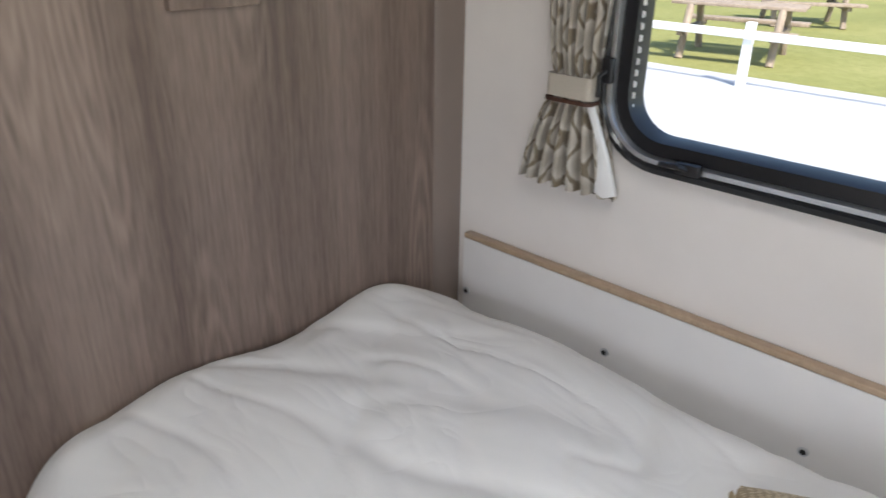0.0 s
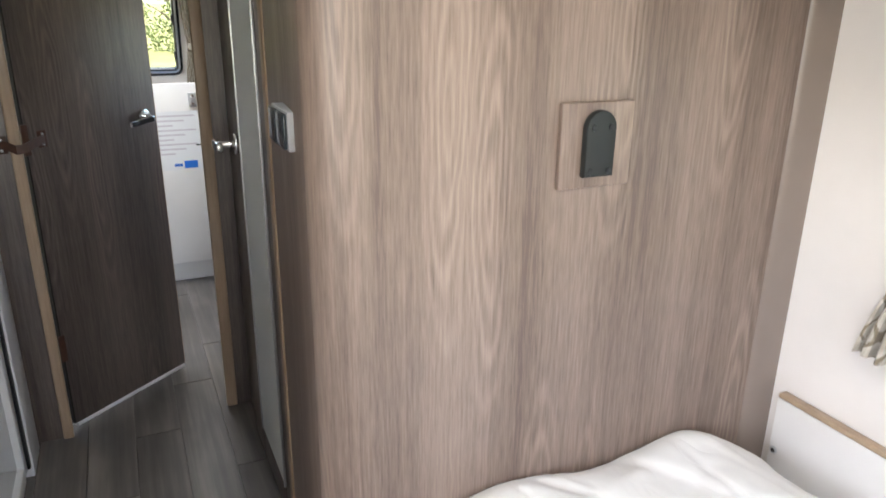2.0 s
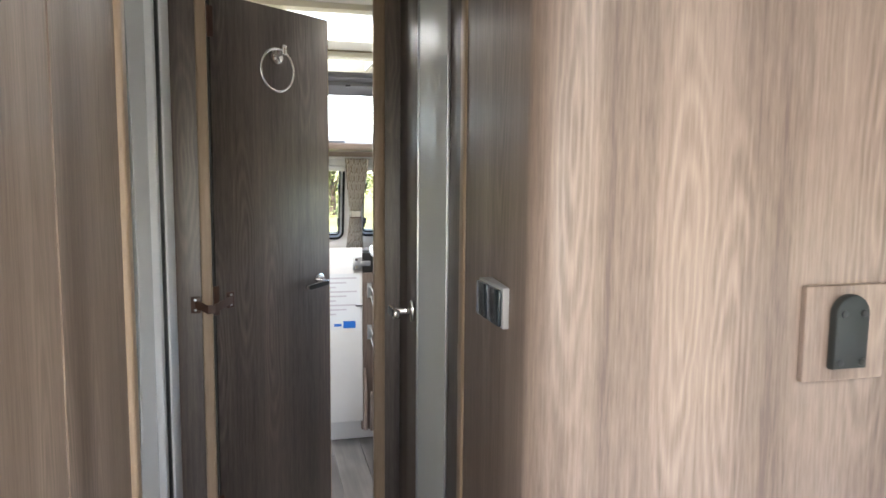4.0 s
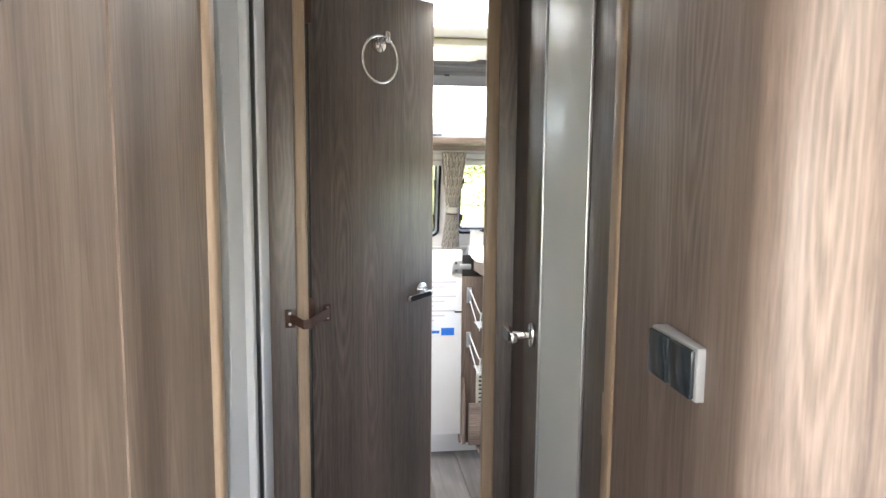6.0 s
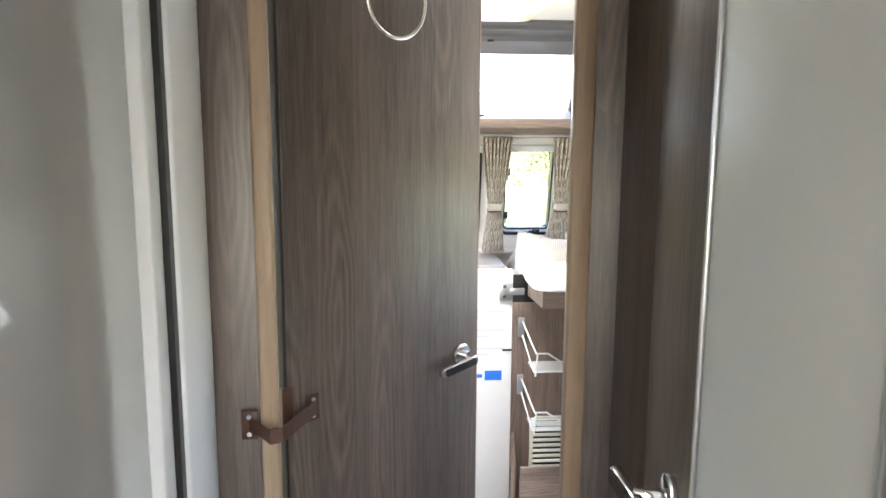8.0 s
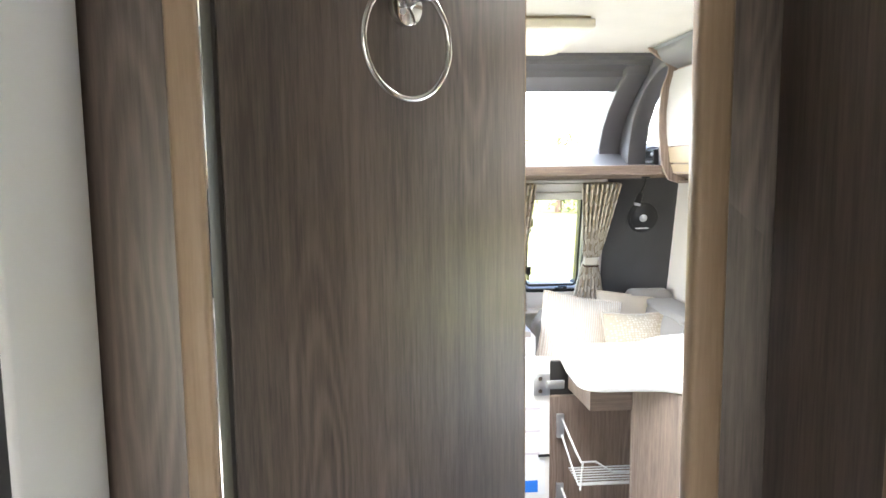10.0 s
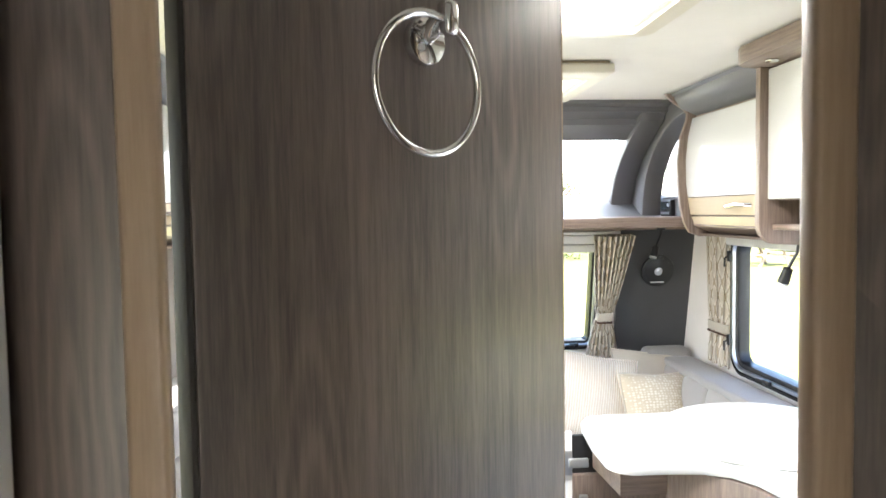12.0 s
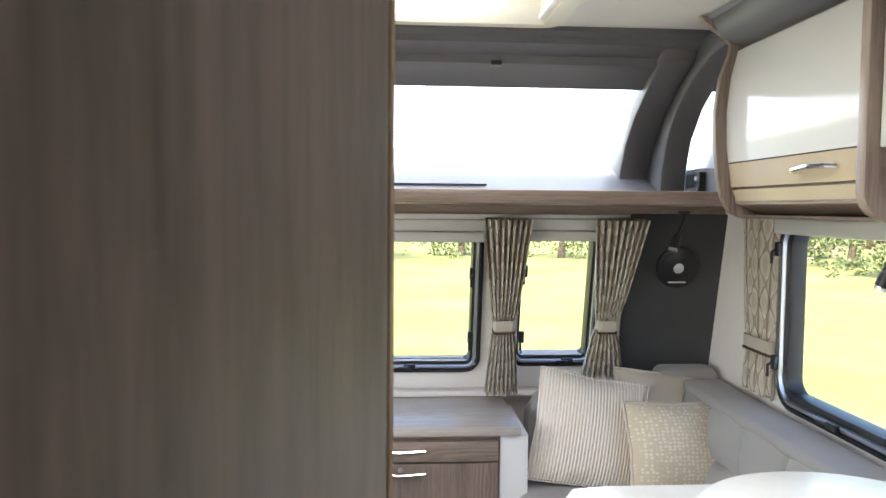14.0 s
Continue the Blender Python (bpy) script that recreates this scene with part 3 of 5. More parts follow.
for z in (0.95, 0.98):
    part("stud", disc((-2.2575, -0.461, z), "x", 0.004, 0.003, 12, 0.001), SILVER, st, "steel stud")
    part("stud", moved(disc((0.049, -0.005, z), "y", 0.004, -0.003, 12, 0.001), DM), SILVER, st, "steel stud")

# ---- partition fittings ----
pq = thing("wall_plaque", (-0.9, 0.547, 1.14), "square wood-grain mounting plate on the partition", "plaque")
part("board", box(-0.8995, -0.888, 0.478, 0.617, 1.070, 1.208, 0.0025), WOOD, pq)
tb = thing("table_bracket", (-0.888, 0.56, 1.13), "black arched table-leg bracket screwed to a wooden plate", "bracket")
arch = [(0.516, 1.090), (0.572, 1.090), (0.573, 1.168)] + [(0.5445 + 0.0285 * math.cos(radians(a)), 1.168 + 0.0285 * math.sin(radians(a))) for a in range(15, 166, 15)] + [(0.516, 1.168)]
part("plate", prism(arch, "x", -0.8878, -0.872, 0.004), BRACKET, tb)
for y, z in ((0.526, 1.100), (0.562, 1.100), (0.528, 1.170), (0.561, 1.170)):
    part("screw", disc((-0.8722, y, z), "x", 0.0055, 0.0022, 14, 0.001), BLACK, tb, "black screw head")

sw = thing("light_switch", (-1.12, 0.1, 1.165), "dark double light switch in a grey surround", "light switch")
part("surround", box(-1.162, -1.042, 0.083, 0.105, 1.131, 1.193, 0.003), SWITCH_BODY, sw)
part("rocker", box(-1.159, -1.104, 0.077, 0.0832, 1.134, 1.190, 0.003), SWITCH, sw, "dark slate rocker")
part("rocker", box(-1.100, -1.045, 0.077, 0.0832, 1.134, 1.190, 0.003), SWITCH, sw, "dark slate rocker")

# ---- bedroom ----


def duvet():
    """A thick creased duvet that swells over the bed, drawn as a closed quilt."""
    b = bmesh.new()
    nx, ny = 210, 130
    x0, x1, y0, y1 = -0.893, 1.2, 0.10, 1.026
    g = []
    for i in range(nx + 1):
        row = []
        for j in range(ny + 1):
            u, v = i / nx, j / ny
            x, y = x0 + (x1 - x0) * u, y0 + (y1 - y0) * v
            end = min(1.0, (x - x0) / 0.08)
            side = min(1.0, (y - y0) / 0.16)
            back = min(1.0, (y1 - y) / 0.20)
            z = 0.548 - 0.03 * (1 - end) ** 2 - (0.125 + 0.06 * min(1.0, max(0.0, (x + 0.7) / 0.5))) * (1 - back) ** 2 - 0.23 * (1 - side) ** 2.2
            p = Vector((x, y, 0))
            soft = noise.noise(p * 3.1) * 0.014 + noise.noise(p * 7.0 + Vector((3, 1, 0))) * 0.006
            q = Vector((x * 0.9 + y * 0.7, y * 0.9 - x * 0.6, 0))
            warp = 0.35 * noise.noise(p * 2.3)
            w = noise.noise(Vector((q.x * 1.5, q.y * 5.5 + warp, 2.0)))
            crease = -0.007 * math.exp(-(w / 0.11) ** 2)
            w2 = noise.noise(Vector((q.x * 6.0 + warp, q.y * 2.0, 7.0)))
            crease += -0.004 * math.exp(-(w2 / 0.10) ** 2)
            w3 = noise.noise(Vector((x * 3.0, y * 9.0 + 2 * warp, 11.0)))
            crease += -0.004 * math.exp(-(w3 / 0.08) ** 2)
            z += (soft + crease) * min(1, 0.3 + end)
            z += 0.012 * math.sin(y * 17 + 1.5 * math.sin(x * 4)) * (1 - end)
            row.append(b.verts.new((x + 0.006 * noise.noise(p * 9), y, z)))
        g.append(row)
    for i in range(nx):
        for j in range(ny):
            b.faces.new([g[i][j], g[i + 1][j], g[i + 1][j + 1], g[i][j + 1]])
    rim = [g[i][0] for i in range(nx + 1)] + [g[nx][j] for j in range(1, ny + 1)] + [g[i][ny] for i in range(nx - 1, -1, -1)] + [g[0][j] for j in range(ny - 1, 0, -1)]
    low = [b.verts.new((v.co.x, v.co.y, 0.275)) for v in rim]
    for k in range(len(rim)):
        b.faces.new([rim[k], low[k], low[(k + 1) % len(rim)], rim[(k + 1) % len(rim)]])
    b.faces.new(low)
    return b


bed = thing("bed", (0.1, 0.6, 0), "single fixed bed with a rumpled white duvet", "bed")
part("base", box(-0.892, 1.2, 0.16, 1.03, 0.0, 0.272, 0.004), WOOD_X, bed, "walnut bed box")
one("duvet", duvet(), DUVET, "rumpled white cotton duvet spread over the bed", "duvet")

hb = thing("bed_rail", (-0.2, 1.04, 0.4), "white board along the wall with a wooden top edge and screws", "rail")
part("board", box(-0.856, 1.25, 1.040, 1.059, 0.30, 0.580, 0.002), RAIL, hb)
part("top_edge", box(-0.854, 1.25, 1.038, 1.059, 0.5805, 0.592, 0.003), BEIGE, hb, "light brown wooden top edge")
for x in (-0.843, -0.50, -0.14, 0.22):
    part("screw", disc((x, 1.040, 0.458 if x < -0.2 else 0.44), "y", 0.0085, -0.003, 16, 0.001), SILVER, hb, "steel screw cup")
    # black disc paints the shade in the screw head
    part("screw_slot", disc((x, 1.0368, 0.458 if x < -0.2 else 0.44), "y", 0.0048, -0.0008, 12), BLACK, hb, "black dot for the shade in the screw head")


def cushion(name, w, h, t, m, material, label, fringe=None, n=26):
    """A stuffed cushion, its seam pinched in at the corners, standing on its lower edge. Local x wide, z up, y thick."""
    e = thing(name, None, label, "cushion", m=m)
    b = bmesh.new()
    side = {}
    for s in (1, -1):
        for i in range(n + 1):
            for j in range(n + 1):
                u, v = 2 * i / n - 1, 2 * j / n - 1
                rimv = i in (0, n) or j in (0, n)
                if rimv and s < 0:
                    side[s, i, j] = side[1, i, j]
                    continue
                pull = 1 - 0.07 * (1 - abs(u * v)) * max(abs(u), abs(v)) ** 3
                x, z = w / 2 * u * pull, h / 2 * v * pull
                thick = t / 2 * ((1 - u ** 2) ** 0.55) * ((1 - v ** 2) ** 0.55)
                thick *= 1 + 0.10 * noise.noise(Vector((x * 9 + s, z * 9, s * 3.0)))
                side[s, i, j] = b.verts.new((x, s * thick, z + h / 2))
    for s in (1, -1):
        for i in range(n):
            for j in range(n):
                b.faces.new([side[s, i, j], side[s, i + 1, j], side[s, i + 1, j + 1], side[s, i, j + 1]])
    part("cover", b, material, e, local=True)
    path = []
    for k in range(4 * 18):
        q, f = divmod(k, 18)
        u, v = [(-1 + f / 9, -1), (1, -1 + f / 9), (1 - f / 9, 1), (-1, 1 - f / 9)][q]
        pull = 1 - 0.07 * (1 - abs(u * v)) * max(abs(u), abs(v)) ** 3
        path.append((w / 2 * u * pull, 0, h / 2 * v * pull + h / 2))
    part("piping", tube(path, 0.005, 8, True), fringe or material, e, local=True)
    return e


cushion("cushion", 0.42, 0.40, 0.13, pose(0.03, 0.86, 0.53, 78, 0, 20), WAFFLE, "tan waffle-weave cushion lying on the duvet")


def curtain(name, cx, cy, z0, zt, z1, wt, wn, wb, m, label, cloth, folds=7, depth=0.035, lean=0.0, lining=None, group="curtains", wall_m=None):
    """A pleated curtain cinched by a band. Local x along the wall, y out into the room, z up."""
    e = thing(name, None, label, "curtain", group, m=m)
    b = bmesh.new()
    uvl = b.loops.layers.uv.new("UVMap")
    rows, n = 40, 84
    grid, uvs = [], {}
    for r in range(rows + 1):
        z = z0 + (z1 - z0) * r / rows
        if z >= zt:
            f = (z - zt) / (z1 - zt)
            w = wn + (wt - wn) * (f ** 0.8)
            off = lean * (1 - f)
        else:
            f = (zt - z) / (zt - z0)
            w = wn + (wb - wn) * (f ** 0.7)
            off = lean
        cinch = math.exp(-((z - zt) / 0.06) ** 2)
        d = depth * (1 - 0.35 * cinch)
        row = []
        for k in range(n):
            a = k / n
            if a < 0.8:
                s = a / 0.8
                ph = s * folds * 2 * math.pi + 0.5 * math.sin(z * 9 + s * 5)
                x = (s - 0.5) * w + 0.10 * w / folds * math.sin(ph * 2)
                y = d * (0.62 + 0.38 * math.cos(ph)) * (0.75 + 0.25 * math.sin(math.pi * s)) + 0.004 * noise.noise(Vector((s * 6, z * 8, cx)))
            else:
                s = 1 - (a - 0.8) / 0.2
                x, y = (s - 0.5) * w, 0.003
            zz = z + (0.008 * noise.noise(Vector((a * 9, cx, 1.0))) if r == 0 else 0)
            v = b.verts.new((x + off, y, zz))
            uvs[v] = (s * wt * 1.9 if a < 0.8 else 0, z)
            row.append(v)
        grid.append(row)
    for r in range(rows):
        for k in range(n):
            f = b.faces.new([grid[r][k], grid[r][(k + 1) % n], grid[r + 1][(k + 1) % n], grid[r + 1][k]])
            for lp in f.loops:
                lp[uvl].uv = uvs[lp.vert]
    b.faces.new(grid[0][::-1])
    b.faces.new(grid[-1])
    part("cloth", b, cloth, e, local=True)
    band = ring_frame(rrect(lean - wn / 2 - 0.002, lean + wn / 2 + 0.002, 0.001, depth + 0.002, 0.012), [(0, -0.018), (0.003, -0.018), (0.003, 0.018), (0, 0.018)])
    part("tie_band", moved(band, Matrix(((1, 0, 0, 0), (0, 0, 1, 0), (0, 1, 0, zt + 0.012), (0, 0, 0, 1)))), TIE, e, "plain fabric tie band", local=True)
    cord = ring_frame(rrect(lean - wn / 2 - 0.004, lean + wn / 2 + 0.004, 0.0, depth + 0.004, 0.012), [(0, -0.003), (0.004, -0.003), (0.004, 0.003), (0, 0.003)])
    part("cord", moved(cord, Matrix(((1, 0, 0, 0), (0, 0, 1, 0), (0, 1, 0, zt - 0.012), (0, 0, 0, 1)))), LEATHER, e, "brown cord", local=True)
    if lining:
        s = lining
        lb = prism([(lean + s * wn * 0.36, zt - 0.012), (lean + s * (wn * 0.5 + 0.004), zt - 0.014), (lean + s * (wb * 0.40), zt - 0.09), (lean + s * (wb * 0.5 + 0.004), z0 + 0.012), (lean + s * (wb * 0.5 - 0.02), z0 + 0.002), (lean + s * (wb * 0.5 - 0.038), z0 + 0.008), (lean + s * (wb * 0.30), zt - 0.08)], "y", depth * 0.6, depth * 0.85, 0.005)
        part("lining", lb, LINING, e, "white curtain lining", local=True)
    return e


# local frame of the north wall: x along -x so that y points into the room
def north(x, z=0.0):
    return Matrix(((-1, 0, 0, x), (0, -1, 0, WY - 0.002), (0, 0, 1, z), (0, 0, 0, 1)))


curtain("curtain", 1, 0, 0.757, 0.925, 1.40, 0.15, 0.085, 0.205, north(-0.614), "mottled brown and cream curtain gathered by a tie band", CURTAIN_BED, 7, 0.045, 0.0, lining=-1)


def stay_latch(parent, x, z, m, turn=0, mirror=1):
    """A black window catch with a lever."""
    k = m @ pose(x, 0.02, z, 0, turn, 0) @ Matrix.Scale(0.68, 4)
    la = part("latch", moved(box(-0.03, 0.03, 0.0, 0.022, -0.014, 0.014, 0.005, 2), k), BLACK, parent, "black window catch")
    part("lever", moved(tube([(0, 0.018, 0), (0.012 * mirror, 0.035, 0.008), (0.06 * mirror, 0.036, 0.006)], 0.006, 8), k), BLACK, la)


def window(name, x0, x1, z0, z1, m, label, r=0.075, wide=0.042, catches=(), sides=()):
    """A bonded acrylic window with a black rounded frame, a silver inner rail and catches. Local y points into the room."""
    w = thing(name, None, label, "window", kind="structure", m=m @ Matrix.Translation(((x0 + x1) / 2, 0, z0)))
    o = rrect(x0, x1, z0, z1, r, 9)
    part("frame", moved(ring_frame(o, [(0, 0.002), (0.002, 0.016), (0.012, 0.020), (0.016, 0.016), (0.016, -0.03), (0.0, -0.03)]), m), RUBBER, w, "black rounded frame")
    part("inner_rail", moved(ring_frame(o, [(0.0165, 0.010), (0.018, 0.017), (0.026, 0.018), (0.028, 0.010), (0.028, -0.03), (0.0165, -0.03)]), m), SILVER, w, "silver inner rail")
    part("gasket", moved(ring_frame(o, [(0.0285, 0.006), (wide, 0.004), (wide + 0.004, -0.01), (wide + 0.004, -0.04), (0.0285, -0.04)]), m), BLACK, w, "black gasket")
    g = part("pane", moved(prism([(x, z) for x, z in rrect(x0 + 0.03, x1 - 0.03, z0 + 0.03, z1 - 0.03, r - 0.02, 7)], "y", -0.034, -0.030), m), GLASS, w, "clear acrylic pane")
    g.visible_shadow = False
    for x, z, turn in catches:
        stay_latch(w, x, z, m, turn)
    return w


bw = window("window_1", -0.40, 0.575, 0.815, 1.405, north(0.0), "black framed caravan window with a flyscreen edge", 0.12, 0.05, [(0.395, 0.842, 0), (0.552, 0.97, 90)])
fs = bmesh.new()
for k in range(26):
    z = 0.885 + k * 0.018
    prism([(-0.532, z), (-0.518, z + 0.005), (-0.518, z + 0.013), (-0.532, z + 0.018)], "y", WY + 0.003, WY + 0.005, bm=fs)
fsp = part("flyscreen_edge", fs, BLIND_MESH, bw, "white pleated flyscreen edge", smooth=False)

# overhead locker above the bed
lk = thing("overhead_locker", (-0.1, 0.88, 1.45), "overhead locker with white and beige doors on a walnut base", "locker")
part("base", box(-0.884, 1.2, 0.712, 1.058, 1.448, 1.489, 0.003), WOOD_X, lk, "walnut base board")
part("body", box(-0.884, 1.2, 0.73, 1.058, 1.4895, CZ - 0.002), WOOD_X, lk)
for i in range(3):
    a = -0.882 + 0.69 * i
    d = part("door", box(a, a + 0.686, 0.706, 0.729, 1.556, 1.93, 0.003), WHITE_GLOSS, lk, "white gloss locker door")
    part("lower_band", box(a, a + 0.686, 0.704, 0.729, 1.494, 1.554, 0.003), CREAM, d, "beige lower band")
    hx = a + 0.20
    part("handle", tube([(hx - 0.055, 0.704, 1.524), (hx - 0.05, 0.690, 1.526), (hx, 0.687, 1.529), (hx + 0.05, 0.690, 1.526), (hx + 0.055, 0.704, 1.524)], 0.004, 8), CHROME, d, "chrome bow handle")
for x in (-0.80, -0.77):
    part("spotlight", disc((x, 0.79, 1.448), "z", 0.012, -0.006, 18, 0.002), CHROME, lk, "small chrome downlight")
part("rear_pelmet", box(-0.884, 1.2, 0.85, 0.87, 1.40, 1.4478, 0.002), WOOD_X, lk)

# ---- kitchen ----
def arc(cx, cy, r, a0, a1, n=8):
    return [(cx + r * math.cos(radians(a0 + (a1 - a0) * k / n)), cy + r * math.sin(radians(a0 + (a1 - a0) * k / n))) for k in range(n + 1)]


top = [(-2.305, WY - 0.003), (-2.305, 0.53), (-3.0, 0.53), (-3.09, 0.527), (-3.155, 0.513), (-3.205, 0.48), (-3.232, 0.43), (-3.24, 0.36)] + arc(-3.305, 0.29, 0.062, 0, -85, 6) + [(-3.42, 0.229), (-3.555, 0.243), (-3.60, 0.27), (-3.61, 0.33), (-3.61, WY - 0.003)]
wt = thing("worktop", (-2.9, 0.8, 0.97), "glossy white kitchen worktop with a rounded peninsula end", "worktop")
part("slab", prism(top, "z", 0.968, 1.003, 0.008), WORKTOP, wt)
lid = [(-3.37 + 0.235 * math.cos(a), 0.645 + 0.24 * math.sin(a)) for a in (2 * math.pi * k / 64 for k in range(64))]
one("chopping_board", prism(lid, "z", 1.0032, 1.026, 0.008), WORKTOP, "white oval board lying on the worktop", "board")
sk = thing("sink", (-2.97, 0.76, 1.0), "round white kitchen sink set in the worktop", "sink")
rim = [(-2.95 + 0.2 * math.cos(2 * math.pi * k / 48), 0.775 + 0.2 * math.sin(2 * math.pi * k / 48)) for k in range(48)]
part("rim", moved(ring_frame(rim, [(0, 0.0), (0.002, 0.006), (0.012, 0.008), (0.02, 0.004), (0.02, 0.0)]), Matrix(((1, 0, 0, 0), (0, 0, 1, 0), (0, 1, 0, 1.0035), (0, 0, 0, 1)))), WORKTOP, sk)
part("bowl", disc((-2.95, 0.775, 1.0033), "z", 0.181, 0.0012, 40), RAIL, sk)

kc = thing("kitchen_cabinet", (-2.7, 0.8, 0), "walnut kitchen base cabinet under the white worktop", "cabinet")
part("body", box(-3.10, -2.31, 0.56, WY - 0.005, 0.08, 0.966, 0.003), WOOD, kc)
part("plinth", box(-3.10, -2.31, 0.60, WY - 0.005, 0.0, 0.079), BLACK, kc)
part("door", box(-2.70, -2.33, 0.538, 0.559, 0.10, 0.93, 0.004), GREY_LIGHT, kc, "pale grey gloss cabinet door")
part("door", box(-3.08, -2.71, 0.538, 0.559, 0.10, 0.93, 0.004), GREY_LIGHT, kc, "pale grey gloss cabinet door")

pn = thing("peninsula_cabinet", (-3.45, 0.5, 0), "open peninsula cupboard with walnut panels and wire racks", "cabinet")
part("end_panel", prism([(-3.30, 0.372), (-3.285, 0.372), (-3.265, 0.40), (-3.235, 0.45), (-3.18, 0.50), (-3.102, 0.522), (-3.102, 0.56), (-3.30, 0.56)], "z", 0.06, 0.966, 0.002), WOOD, pn, "curved walnut end panel")
part("apron", prism([(-3.292, 0.262), (-3.292, 0.371), (-3.305, 0.371), (-3.49, 0.262), (-3.48, 0.252)], "z", 0.905, 0.966, 0.002), WOOD_Y, pn, "walnut apron under the worktop")
part("back_panel", box(-3.545, -3.525, 0.20, 0.70, 0.07, 0.868, 0.002), WOOD, pn, "dark walnut inner panel")
# near-black sheet paints the shade deep in the cupboard
part("recess", box(-3.56, -3.546, 0.20, 0.70, 0.07, 0.966), DARK, pn, "near-black sheet for the shade inside the cupboard")
part("side_panel", box(-3.52, -3.25, 0.70, 0.72, 0.07, 0.966), WOOD, pn)
part("floor_panel", box(-3.52, -3.25, 0.28, 0.70, 0.055, 0.07), WOOD_X, pn)
bx = part("bin", box(-3.47, -3.455, 0.235, 0.66, 0.085, 0.284, 0.003), WOOD_Y, pn, "walnut bottom bin")
part("bin_side", prism([(-3.525, 0.085), (-3.47, 0.085), (-3.47, 0.284), (-3.525, 0.39)], "y", 0.205, 0.222, 0.002), WOOD, bx)

for zt in (0.807, 0.597):
    rk = thing("wire_rack", (-3.5, 0.4, zt), "white wire rack fixed inside the open cupboard", "rack", "wire racks")
    part("bracket", box(-3.524, -3.512, 0.228, 0.25, zt - 0.06, zt + 0.012, 0.003), SILVER, rk, "steel bracket")
    part("bracket", box(-3.524, -3.512, 0.63, 0.652, zt - 0.06, zt + 0.012, 0.003), SILVER, rk, "steel bracket")
    part("top_wire", tube([(-3.515, 0.243, zt), (-3.44, 0.262, zt - 0.062), (-3.40, 0.27, zt - 0.085), (-3.40, 0.31, zt - 0.085), (-3.40, 0.36, zt - 0.118), (-3.40, 0.64, zt - 0.118), (-3.515, 0.64, zt)], 0.0032, 8), WIRE, rk)
    part("bottom_wire", tube([(-3.515, 0.243, zt - 0.05), (-3.40, 0.262, zt - 0.15), (-3.40, 0.64, zt - 0.15), (-3.515, 0.64, zt - 0.15)], 0.0032, 8), WIRE, rk)
    part("upright", tube([(-3.40, 0.275, zt - 0.085), (-3.40, 0.268, zt - 0.165)], 0.003, 8), WIRE, rk)
    for k in range(7):
        x = -3.505 + 0.0165 * k
        part("rung", tube([(x, 0.262, zt - 0.148), (x, 0.64, zt - 0.148)], 0.0022, 6), WIRE, rk)

dr = thing("drainer_rack", (-3.50, 0.37, 0.28), "cream slatted plastic rack standing in the cupboard", "rack")
part("frame", moved(ring_frame(rrect(0.275, 0.60, 0.20, 0.455, 0.03), [(0, 0), (0, 0.012), (0.012, 0.012), (0.012, 0)]), Matrix(((0, 1, 0, -3.51), (1, 0, 0, 0), (0, 0, 1, 0), (0, 0, 0, 1)))), TRAY, dr)
for k in range(11):
    part("slat", box(-3.505, -3.498, 0.287, 0.588, 0.222 + 0.02 * k, 0.233 + 0.02 * k, 0.002), TRAY, dr)
# near-black sheet paints the shade between the slats
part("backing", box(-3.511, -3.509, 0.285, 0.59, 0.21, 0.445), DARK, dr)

# the cupboard's white door, swung open into the gangway
wd = thing("cupboard_door", (-3.47, 0.19, 0.5), "white gloss cupboard door standing open with a printed sheet on it", "cabinet door")
part("leaf", box(-3.49, -3.472, -0.27, 0.198, 0.135, 1.0, 0.003), RAIL, wd)
for z in (0.925,):
    h = part("hinge", box(-3.472, -3.462, 0.150, 0.196, z - 0.032, z + 0.032, 0.003), SILVER, wd, "steel concealed hinge")
    part("arm", box(-3.466, -3.456, 0.185, 0.236, z - 0.012, z + 0.012, 0.003), SILVER, h)
    part("screw", disc((-3.462, 0.168, z + 0.018), "x", 0.006, 0.002, 12), CHROME, h)
    part("screw", disc((-3.462, 0.168, z - 0.018), "x", 0.006, 0.002, 12), CHROME, h)
part("catch", box(-3.472, -3.466, 0.165, 0.197, 0.713, 0.719), BLACK, wd, "small black catch")
sheet = thing("information_sheet", (-3.471, 0.0, 0.73), "printed white sheet with grey lines and a blue box", "notice")
part("paper", box(-3.4718, -3.4712, -0.20, 0.185, 0.60, 0.875), PAPER, sheet, smooth=False)
part("blue_box", box(-3.4711, -3.4706, 0.104, 0.164, 0.607, 0.642), BLUE, sheet, "blue printed box", smooth=False)
part("blue_bar", box(-3.4711, -3.4706, 0.06, 0.096, 0.617, 0.630), BLUE, sheet, "blue printed bar", smooth=False)
for k in range(9):
    part("text_line", box(-3.4711, -3.4708, -0.18, 0.17 - 0.05 * (k % 3), 0.85 - 0.022 * k, 0.857 - 0.022 * k), PINK, sheet, "pale printed line", smooth=False)

# overhead kitchen cupboards
ko = thing("kitchen_locker", (-2.9, 0.85, 1.47), "white gloss overhead kitchen locker with an open walnut shelf", "locker")
part("body", box(-3.452, -2.305, 0.72, WY - 0.003, 1.575, CZ - 0.004), WOOD_X, ko)
endp = [(0.672, CZ - 0.002), (0.672, 1.52)] + arc(0.722, 1.515, 0.05, 180, 262, 5) + [(0.80, 1.462), (0.90, 1.462)] + arc(0.90, 1.382, 0.08, 90, 8, 7) + [(0.985, 1.20), (0.985, 1.004), (WY - 0.003, 1.004), (WY - 0.003, CZ - 0.002)]
